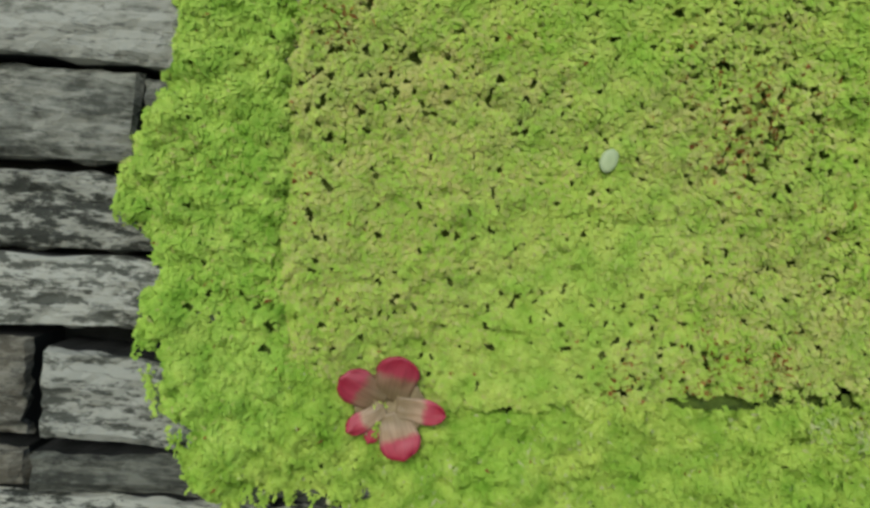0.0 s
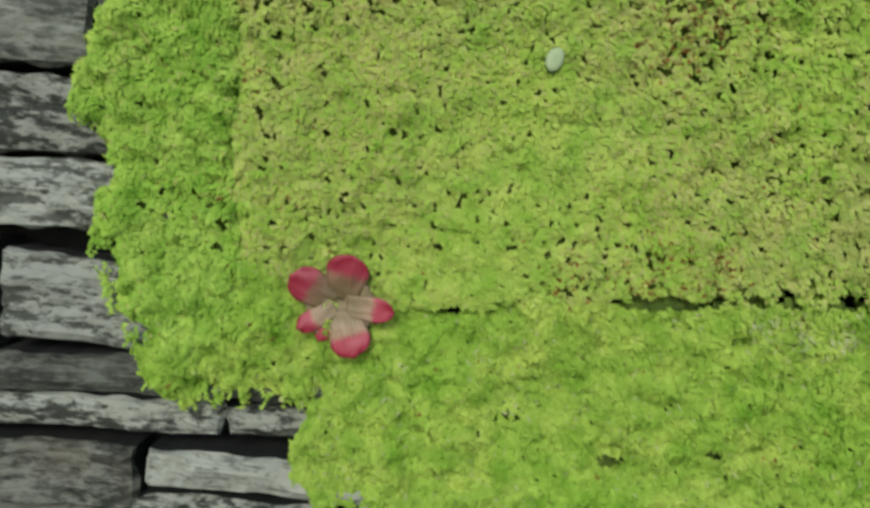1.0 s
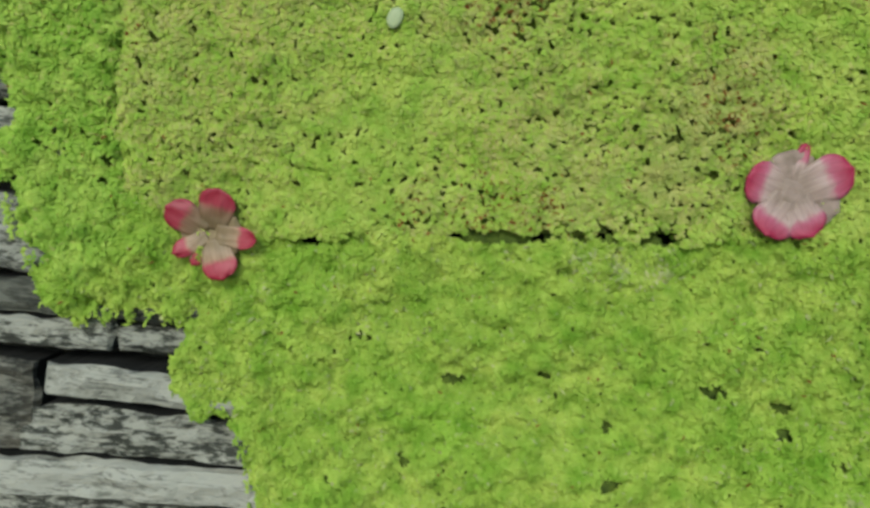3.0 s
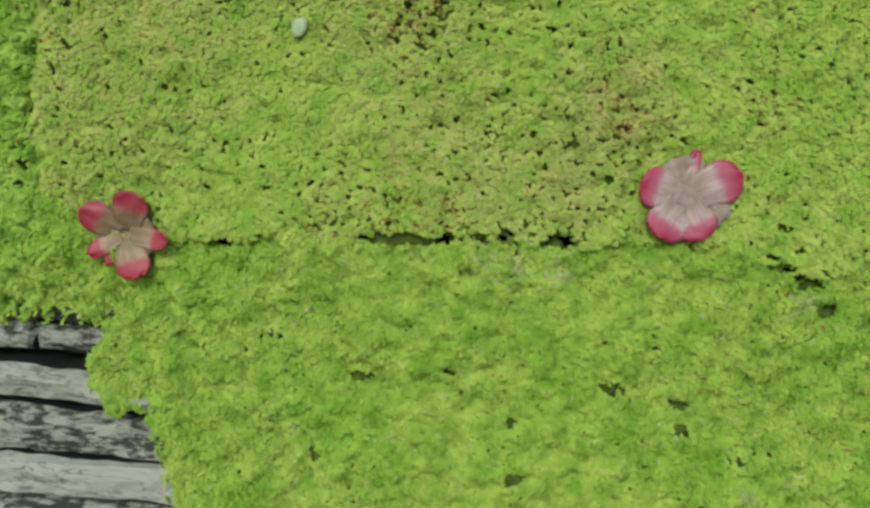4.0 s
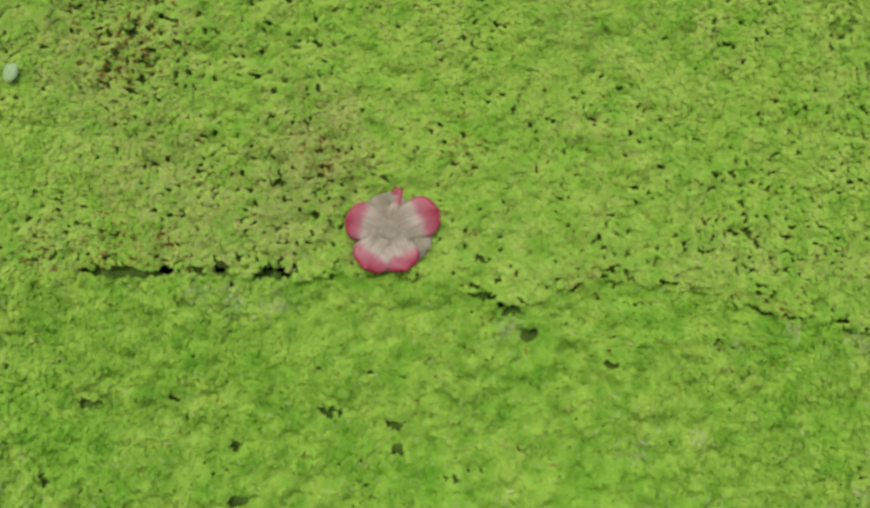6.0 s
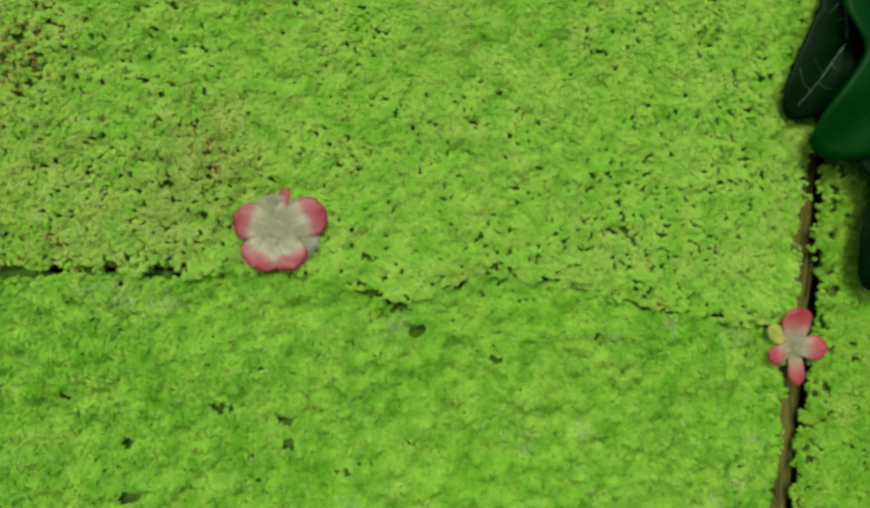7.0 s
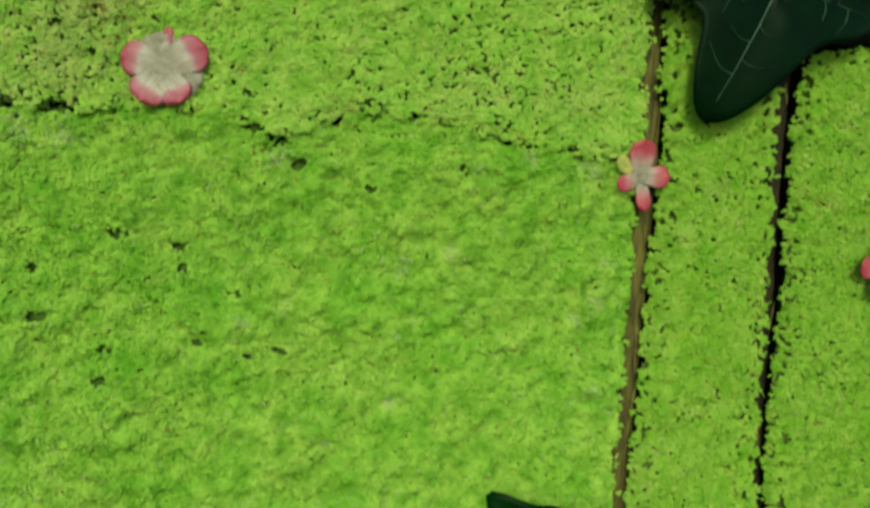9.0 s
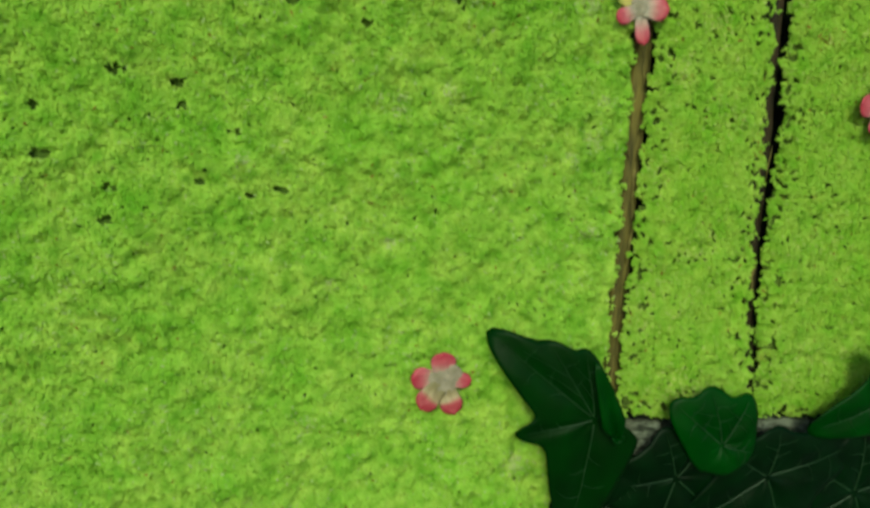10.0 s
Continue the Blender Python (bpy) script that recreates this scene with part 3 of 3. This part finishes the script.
STRIP = [(-0.096, 1.62), (-0.166, 1.62), (-0.167, 1.494), (-0.165, 1.48), (-0.171, 1.466), (-0.168, 1.455), (-0.178, 1.434), (-0.187, 1.422), (-0.195, 1.399), (-0.1965, 1.38),
         (-0.185, 1.371), (-0.175, 1.356), (-0.172, 1.344), (-0.180, 1.321), (-0.180, 1.308), (-0.169, 1.296), (-0.169, 1.280), (-0.161, 1.264), (-0.150, 1.245), (-0.14, 1.228), (-0.09, 1.235), (-0.086, 1.292), (-0.096, 1.36)]
moss_mat("thick bright green moss mat hanging over the slate edge", STRIP, seed=23, relief=37, root=M_ROOT_GREEN, out=0.002, swell=0.014, tuft=0.009, rim=0.008, wobble=0.008, drip=0.008, gaps=0.12, holes=2600,
         length=(0.0026, 0.0042), rise=0.12, mats=[M_BRIGHT, M_DRY, M_RUST], faded=0.25, bare=[(-0.178, 1.366, 0.008), (-0.103, 1.318, 0.010)], fronds=0.12, strands=[(-0.196, 1.385, -0.184, 1.373, 8, 0.012), (-0.182, 1.306, -0.168, 1.262, 9, 0.009)],
         cleft=[(-0.182, 1.369, 0.006, 0.004), (-0.103, 1.318, 0.005, 0.004), (-0.105, 1.305, 0.004, 0.003), (-0.15, 1.325, 0.004, 0.003)])
LOWER = [(-0.158, 1.246), (-0.145, 1.222), (-0.127, 1.209), (-0.115, 1.222), (-0.095, 1.219), (-0.073, 1.221), (-0.0475, 1.2165), (-0.057, 1.190), (-0.060, 1.175), (-0.034, 1.161), (-0.017, 1.154),
         (-0.015, 1.136), (0.001, 1.122), (0.002, 1.103), (0.010, 1.077), (0.03, 1.03), (0.05, 0.95), (0.06, 0.76), (0.78, 0.76), (0.785, 0.86)] + [q for q in reversed(left1) if q[1] < 1.29]
LOWER = LOWER + [(q[0], q[1] + 0.011) for q in reversed(SEAM)] + [(-0.10, 1.275), (-0.14, 1.262)]
moss_mat("soft lush lime green moss mat with small holes and pale spots", LOWER, seed=37, dryness=0.6, root=M_ROOT_GREEN, out=0.001, swell=0.016, tuft=0.0085, rim=0.006, wobble=0.006, drip=0.016, gaps=0.07, holes=1300, hole_size=(0.0009, 0.0019),
         length=(0.0028, 0.0046), slim=0.75, rise=0.12, tilt=0.28, mats=[M_LIME, M_PALE, M_RUST], faded=0.12,
         dry=[(0.688, 0.840, 0.012), (0.7175, 1.146, 0.007), (0.741, 1.079, 0.006), (0.558, 1.187, 0.008), (0.735, 1.165, 0.009), (0.24, 1.278, 0.010), (0.272, 1.276, 0.009), (0.215, 1.282, 0.007), (0.445, 1.272, 0.009),
              (0.60, 1.20, 0.006), (0.72, 1.285, 0.009), (0.665, 1.289, 0.008), (0.62, 1.275, 0.006), (0.48, 0.88, 0.008), (0.555, 1.062, 0.006), (0.50, 1.02, 0.006), (0.42, 1.13, 0.006), (0.745, 1.20, 0.006)],
         bare=[(0.316, 1.199, 0.0055), (0.341, 1.231, 0.004), (0.448, 1.283, 0.010), (0.413, 1.154, 0.006), (0.606, 1.276, 0.006), (0.24, 1.282, 0.014), (0.2, 1.279, 0.012), (0.155, 1.278, 0.012), (0.37, 1.17, 0.004), (0.30, 1.145, 0.004)],
         fronds=0.12, crumbs=[([q for q in left1 if q[1] < 1.3], 1, 60)], strands=[(-0.160, 1.248, -0.128, 1.212, 14, 0.014), (-0.128, 1.215, -0.05, 1.223, 30, 0.014), (-0.058, 1.180, -0.018, 1.158, 16, 0.012), (-0.012, 1.14, 0.008, 1.09, 10, 0.010)],
         cleft=TEARS + [(0.268, 1.298, 0.018, 0.0040), (0.186, 1.2925, 0.010, 0.0030), (0.290, 1.301, 0.010, 0.0040), (0.135, 1.289, 0.010, 0.0022), (0.447, 1.287, 0.012, 0.0050), (0.425, 1.296, 0.010, 0.003), (0.66, 1.299, 0.013, 0.003), (0.735, 1.2945, 0.018, 0.0022),
                (0.317, 1.198, 0.0085, 0.0065), (0.341, 1.231, 0.0055, 0.0040), (0.413, 1.155, 0.0080, 0.0065), (0.37, 1.172, 0.0050, 0.0045), (0.606, 1.276, 0.0085, 0.0060), (0.31, 1.10, 0.0075, 0.0055), (0.385, 1.11, 0.0050, 0.0040),
                (0.305, 1.07, 0.0075, 0.0055), (0.366, 1.192, 0.0070, 0.0050), (0.463, 1.268, 0.0065, 0.0050), (0.525, 1.252, 0.0050, 0.0040), (0.455, 1.105, 0.0080, 0.0035), (0.425, 1.098, 0.0060, 0.0035), (0.139, 1.191, 0.0075, 0.0050), (0.075, 1.215, 0.0060, 0.0040),
                (0.20, 1.20, 0.0050, 0.0040), (0.25, 1.165, 0.0050, 0.0040), (0.255, 1.126, 0.0065, 0.0045), (0.11, 1.13, 0.0055, 0.0040)])
MIDDLE = [q for q in right1] + [(0.80, 0.894), (0.84, 0.891), (0.88, 0.893), (0.938, 0.894)] + [q for q in reversed(left2)] + [(0.90, 1.62)]
moss_mat("narrow yellow-green moss mat between two wooden strips", MIDDLE, seed=53, out=0.002, swell=0.008, tuft=0.006, rim=0.003, wobble=0.0050, gaps=0.13, holes=5200, edge_holes=2.2, hole_grow=0.45, hole_size=(0.0012, 0.0022),
         mats=[M_SAGE, M_DRY, M_RUST], crumbs=[(right1, -1, 110), (left2, 1, 30)], faded=0.5, bare=[(0.875, 1.19, 0.02), (0.92, 1.17, 0.012), (0.91, 1.06, 0.015), (0.89, 0.92, 0.012), (0.80, 1.02, 0.008)], rust=[(0.897, 1.35, 0.012), (0.90, 1.17, 0.01)], dry=[(0.86, 0.91, 0.03)])
RIGHT = [q for q in right2 if q[1] < 1.38] + [(1.3, 0.894), (1.3, 1.416), (0.962, 1.413), (0.925, 1.405), (0.913, 1.392)]
moss_mat("yellow-green moss mat with sparse dark patches along its edge", RIGHT, seed=71, out=0.0, swell=0.008, tuft=0.006, rim=0.004, wobble=0.0050, gaps=0.12, holes=4200, edge_holes=2.2, hole_grow=0.45, hole_size=(0.0012, 0.0021),
         mats=[M_SAGE, M_DRY, M_RUST], crumbs=[(right2, -1, 25)], length=(0.0026, 0.0040), faded=0.4, bare=[(0.94, 1.10, 0.016), (0.945, 1.05, 0.014), (0.95, 1.18, 0.012), (0.935, 0.93, 0.012)], rust=[(0.95, 1.27, 0.01), (0.94, 0.955, 0.008)])

# ---- fallen flowers ----
def petal(parent, angle, reach, width, curl, mat, y0, cup=0.002, rolled=0.0):
    """One spoon-shaped petal: a narrow pale claw widening to a round coloured tip."""
    bm = bmesh.new()
    uv = bm.loops.layers.uv.new("UVMap")
    rows, cols, grid, at = 14, 10, [], {}
    ca, sa = math.cos(radians(angle)), math.sin(radians(angle))
    for i in range(rows + 1):
        v = i / rows
        prof = (0.72 + 0.28 * min(1, v / 0.62) ** 1.3) if v < 0.62 else math.sqrt(max(0.0, 1 - ((v - 0.62) / 0.38) ** 2))
        row = []
        for j in range(cols + 1):
            u = 2 * j / cols - 1
            across, along = u * width / 2 * max(prof, 0.02), reach * (0.1 + 0.9 * v)
            lift = cup * (1 - (1 - v) ** 2) + curl * v * v - 0.0018 * (u * u) * v + 0.0014 * noise.noise(Vector((v * 4, u * 2, angle)))
            if rolled:
                lift += rolled * (u * u) * v
                across *= 1 - 0.25 * v
            q = bm.verts.new((ca * along - sa * across, y0 - lift, sa * along + ca * across))
            at[q] = (u, v)
            row.append(q)
        grid.append(row)
    for i in range(rows):
        for j in range(cols):
            bm.faces.new((grid[i][j], grid[i][j + 1], grid[i + 1][j + 1], grid[i + 1][j]))
    for f in bm.faces:
        for lp in f.loops:
            lp[uv].uv = at[lp.vert]
    bmesh.ops.recalc_face_normals(bm, faces=bm.faces)
    ob = part("petal", bm, mat, parent, smooth=True)
    s = ob.modifiers.new("thickness", "SOLIDIFY")
    s.thickness = 0.0006
    return ob


def flower(label, x, y, z, petals, mat, throat=0.009, throat_mat=None, funnel=False):
    thing = tagged(new("fallen_flower"), label, "flower", "fallen flowers on the moss")
    thing.location = (x, y, z)
    for k, (angle, reach, width, curl, *rest) in enumerate(petals):
        petal(thing, angle, reach, width, curl, rest[0] if rest else mat, -0.0003 * k, rolled=rest[1] if len(rest) > 1 else 0.0)
    bm = bmesh.new()
    last = None
    for i in range(7):
        v = i / 6
        ring = []
        for k in range(20):
            a = 2 * math.pi * k / 20
            rr = throat * (0.12 + 0.88 * v) * (1 + 0.16 * math.cos(5 * (a - radians(petals[1][0]))) * v)
            ring.append(bm.verts.new((rr * math.cos(a), -0.0022 - 0.0014 * v ** 1.2 if funnel else -0.0030 + 0.0022 * v * v + 0.0012 * math.exp(-(v / 0.25) ** 2), rr * math.sin(a))))
        if last:
            for k in range(20):
                bm.faces.new((last[k], last[(k + 1) % 20], ring[(k + 1) % 20], ring[k]))
        else:
            bm.faces.new(ring)
        last = ring
    bmesh.ops.recalc_face_normals(bm, faces=bm.faces)
    part("throat", bm, throat_mat or M_THROAT, thing, "cream tube of the flower", True)
    return thing


flower("crimson-tipped cream flower with curled petals lying on moss", -0.032, 0.0015, 1.2755,
       [(112, 0.021, 0.030, 0.001, M_BROWN_PETAL), (-20, 0.021, 0.026, 0.001, M_THROAT), (185, 0.021, 0.026, 0.0, M_THROAT), (235, 0.022, 0.028, 0.0, M_THROAT), (40, 0.020, 0.022, 0.0, M_THROAT), (-118, 0.0255, 0.011, 0.001),
        (151, 0.0337, 0.0225, 0.004, M_PETAL_BROWN_CLAW), (81, 0.0310, 0.0255, 0.004, M_PETAL_BROWN_CLAW), (-2, 0.0325, 0.018, 0.004, M_PETAL, 0.003), (-70, 0.0315, 0.0245, 0.003), (212, 0.0290, 0.013, 0.002)], M_PETAL, 0.017, None, True)
flower("wide pale pink flower with a magenta rim on the moss", 0.350, 0.0005, 1.338,
       [(98, 0.028, 0.032, 0.000, M_THROAT_PALE), (-16, 0.033, 0.030, 0.001, M_THROAT_PALE), (81, 0.034, 0.012, -0.001), (167, 0.0335, 0.029, 0.002), (29, 0.0395, 0.031, 0.003), (-119, 0.0335, 0.031, 0.003), (-60, 0.0320, 0.028, 0.002)], M_PETAL_PALE, 0.011, M_THROAT_PALE)
flower("small pink and white flower caught on the wooden strip", 0.7633, -0.008, 1.2804,
       [(148, 0.027, 0.014, 0.0, M_OLD_PETAL), (93, 0.032, 0.025, 0.004), (3, 0.025, 0.020, 0.003), (-78, 0.031, 0.014, 0.001), (206, 0.024, 0.015, 0.002)], M_PETAL_ROSE, 0.0085, M_THROAT_PALE)
flower("open five-petalled pink flower with a cream middle on moss", 0.610, -0.004, 0.928,
       [(170, 0.0315, 0.023, 0.001), (92, 0.0310, 0.025, 0.002), (8, 0.0280, 0.017, 0.001), (45, 0.022, 0.018, 0.001, M_THROAT_PALE), (-66, 0.0335, 0.023, 0.003, M_PETAL), (-130, 0.0330, 0.024, 0.004, M_PETAL)], M_PETAL_ROSE, 0.017, M_THROAT_PALE)
flower("pink flower with reddish petal tips on the moss", 1.016, -0.008, 1.212,
       [(250, 0.028, 0.020, 0.002), (178, 0.030, 0.022, 0.003), (320, 0.028, 0.020, 0.002), (35, 0.028, 0.020, 0.002), (105, 0.030, 0.022, 0.003)], M_PETAL_ROSE, 0.016, M_THROAT_PALE)

# a pale fallen petal stuck on the moss
bm = bmesh.new()
bmesh.ops.create_icosphere(bm, subdivisions=3, radius=1)
for q in bm.verts:
    q.co *= 1 + 0.12 * noise.noise(q.co * 1.7)
    q.co = Vector((q.co.x * 0.0050, q.co.y * 0.0016, q.co.z * 0.0068))
bud = mesh_object("fallen_bud", bm, M_PEBBLE, None, smooth=True)
bud.matrix_world = pose(0.0795, -0.0060, 1.4245, 0, 18, 0)
tagged(bud, "small whitish oval bud resting on the moss", "bud")


# ---- ivy ----
def ivy_leaf(parent, x, y, z, lobes, mat, floor=0.03, droop=3.0, tilt=(0, 0, 0), veins=True, ripple=0.002, vein_mat=None):
    """A lobed leathery leaf; lobes: (angle, reach, half width in degrees) round the point where the stalk joins."""
    m = pose(x, y, z, *tilt)

    def reach(a):
        total = floor ** 7
        for la, lr, lw in lobes:
            soft_tip = 0.55 * lw
            d = radians(math.sqrt(((a - la + 180) % 360 - 180) ** 2 + soft_tip ** 2) - soft_tip)
            wb = radians(1.55 * lw)
            k = (1 / 0.45 - math.cos(wb)) / math.sin(wb)
            if d < 2.6:
                fade = math.exp(-(max(0.0, d - wb - 0.3) / 0.4) ** 2)
                total += (fade * lr / max(math.cos(d) + k * math.sin(d), 0.2)) ** 7
        return total ** (1 / 7)

    def surface(a, s):
        r = reach(a) * s
        fold = 0.0
        for la, lr, lw in lobes:
            d = (a - la + 180) % 360 - 180
            fold += 0.05 * r * math.exp(-(d / (lw * 0.45)) ** 2)
        lift = 0.006 * math.sin(min(1, s) * 2.2) - droop * r * r - fold + ripple * noise.noise(Vector((r * 30, a * 0.03, x * 7)))
        return Vector((r * math.cos(radians(a)), -lift, r * math.sin(radians(a))))

    bm = bmesh.new()
    steps, rings = 120, 12
    middle = bm.verts.new(surface(0, 0))
    last = None
    for i in range(1, rings + 1):
        ring = [bm.verts.new(surface(360 * k / steps, i / rings)) for k in range(steps)]
        for k in range(steps):
            j = (k + 1) % steps
            if last:
                bm.faces.new((last[k], last[j], ring[j], ring[k]))
            else:
                bm.faces.new((middle, ring[j], ring[k]))
        last = ring
    bmesh.ops.recalc_face_normals(bm, faces=bm.faces)
    bm.transform(m)
    leaf = part("leaf", bm, mat, parent, smooth=True)
    s = leaf.modifiers.new("thickness", "SOLIDIFY")
    s.thickness = 0.0007
    if veins:
        for la, lr, lw in lobes:
            bm = bmesh.new()

            def strand(points, wide):
                prev = None
                for i, c in enumerate(points):
                    t = (points[min(i + 1, len(points) - 1)] - points[max(i - 1, 0)]).normalized()
                    side = t.cross(Vector((0, 1, 0))).normalized() * wide * (1 - 0.75 * i / len(points))
                    c = c + Vector((0, -0.0007, 0))
                    ring = [bm.verts.new(c - side), bm.verts.new(c + Vector((0, -0.0004, 0))), bm.verts.new(c + side)]
                    if prev:
                        bm.faces.new((prev[0], prev[1], ring[1], ring[0]))
                        bm.faces.new((prev[1], prev[2], ring[2], ring[1]))
                    prev = ring

            strand([surface(la, 0.04 + 0.82 * i / 14) for i in range(15)], 0.0006)
            for at_s, turn in ((0.3, 1), (0.42, -1), (0.55, 1), (0.66, -1)):
                strand([surface(la + turn * lw * 0.75 * (i / 6) ** 0.8, at_s + 0.22 * i / 6) for i in range(7)], 0.0003)
            bm.transform(m)
            part("vein", bm, vein_mat or M_VEIN, leaf, "pale raised leaf vein")
    return leaf


def stem(parent, pts, radius):
    cu = bpy.data.curves.new("stem", "CURVE")
    cu.dimensions, cu.bevel_depth, cu.bevel_resolution = "3D", radius, 3
    sp = cu.splines.new("BEZIER")
    sp.bezier_points.add(len(pts) - 1)
    for b, c in zip(sp.bezier_points, pts):
        b.co = c
        b.handle_left_type = b.handle_right_type = "AUTO"
    cu.materials.append(M_STEM)
    ob = new("stem", cu)
    ob.parent = parent
    return ob


M_VEIN_FAINT = plain("faint_ivy_vein", (0.006, 0.022, 0.006), (0.018, 0.045, 0.016), 200, 0.5)
M_STEM = plain("ivy_stem", (0.02, 0.03, 0.012), (0.07, 0.06, 0.03), 150, 0.7)
ivy = tagged(new("ivy_plant"), "glossy dark green ivy spray hanging over moss", "ivy", "ivy sprays")
stem(ivy, [(0.98, 0.01, 1.62), (0.92, -0.006, 1.55), (0.86, -0.010, 1.50), (0.80, -0.008, 1.53)], 0.002)
ivy_leaf(ivy, 0.836, -0.034, 1.508, [(221, 0.114, 28), (303, 0.074, 28), (152, 0.092, 26), (20, 0.05, 30)], M_IVY, 0.042, 0.9, vein_mat=M_VEIN_FAINT)
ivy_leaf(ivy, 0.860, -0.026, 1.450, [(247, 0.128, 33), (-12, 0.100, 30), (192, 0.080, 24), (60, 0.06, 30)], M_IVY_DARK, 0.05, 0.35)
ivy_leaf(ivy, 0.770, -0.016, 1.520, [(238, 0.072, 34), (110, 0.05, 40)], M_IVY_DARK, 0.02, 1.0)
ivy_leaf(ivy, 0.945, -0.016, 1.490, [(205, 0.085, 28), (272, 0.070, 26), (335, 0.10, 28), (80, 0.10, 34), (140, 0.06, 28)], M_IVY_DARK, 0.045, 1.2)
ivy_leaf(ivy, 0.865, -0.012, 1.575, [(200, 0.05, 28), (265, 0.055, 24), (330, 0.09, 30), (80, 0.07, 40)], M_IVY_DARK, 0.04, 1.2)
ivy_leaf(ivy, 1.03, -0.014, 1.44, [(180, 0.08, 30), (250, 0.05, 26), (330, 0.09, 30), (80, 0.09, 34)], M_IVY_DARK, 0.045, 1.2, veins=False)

ivy = tagged(new("ivy_plant"), "dark green ivy spray growing up from below the sill", "ivy", "ivy sprays")
stem(ivy, [(0.95, 0.005, 0.70), (0.90, -0.015, 0.76), (0.83, -0.015, 0.82), (0.76, -0.018, 0.90)], 0.002)
ivy_leaf(ivy, 0.754, -0.032, 0.905, [(143, 0.134, 15), (124, 0.086, 20), (194, 0.077, 15), (103, 0.069, 18), (266, 0.125, 24)], M_IVY_MID, 0.024, 0.8, vein_mat=M_VEIN_FAINT)
ivy_leaf(ivy, 0.772, -0.043, 0.893, [(110, 0.078, 8)], M_IVY, 0.006, 0.5, veins=False)
ivy_leaf(ivy, 0.888, -0.030, 0.878, [(142, 0.070, 34), (108, 0.062, 36), (66, 0.058, 36), (-10, 0.03, 40)], M_IVY, 0.03, 1.5, vein_mat=M_VEIN_FAINT)
ivy_leaf(ivy, 1.060, -0.034, 0.935, [(208, 0.092, 20), (120, 0.06, 30), (20, 0.06, 30), (260, 0.05, 24)], M_IVY, 0.03, 0.8, vein_mat=M_VEIN_FAINT)
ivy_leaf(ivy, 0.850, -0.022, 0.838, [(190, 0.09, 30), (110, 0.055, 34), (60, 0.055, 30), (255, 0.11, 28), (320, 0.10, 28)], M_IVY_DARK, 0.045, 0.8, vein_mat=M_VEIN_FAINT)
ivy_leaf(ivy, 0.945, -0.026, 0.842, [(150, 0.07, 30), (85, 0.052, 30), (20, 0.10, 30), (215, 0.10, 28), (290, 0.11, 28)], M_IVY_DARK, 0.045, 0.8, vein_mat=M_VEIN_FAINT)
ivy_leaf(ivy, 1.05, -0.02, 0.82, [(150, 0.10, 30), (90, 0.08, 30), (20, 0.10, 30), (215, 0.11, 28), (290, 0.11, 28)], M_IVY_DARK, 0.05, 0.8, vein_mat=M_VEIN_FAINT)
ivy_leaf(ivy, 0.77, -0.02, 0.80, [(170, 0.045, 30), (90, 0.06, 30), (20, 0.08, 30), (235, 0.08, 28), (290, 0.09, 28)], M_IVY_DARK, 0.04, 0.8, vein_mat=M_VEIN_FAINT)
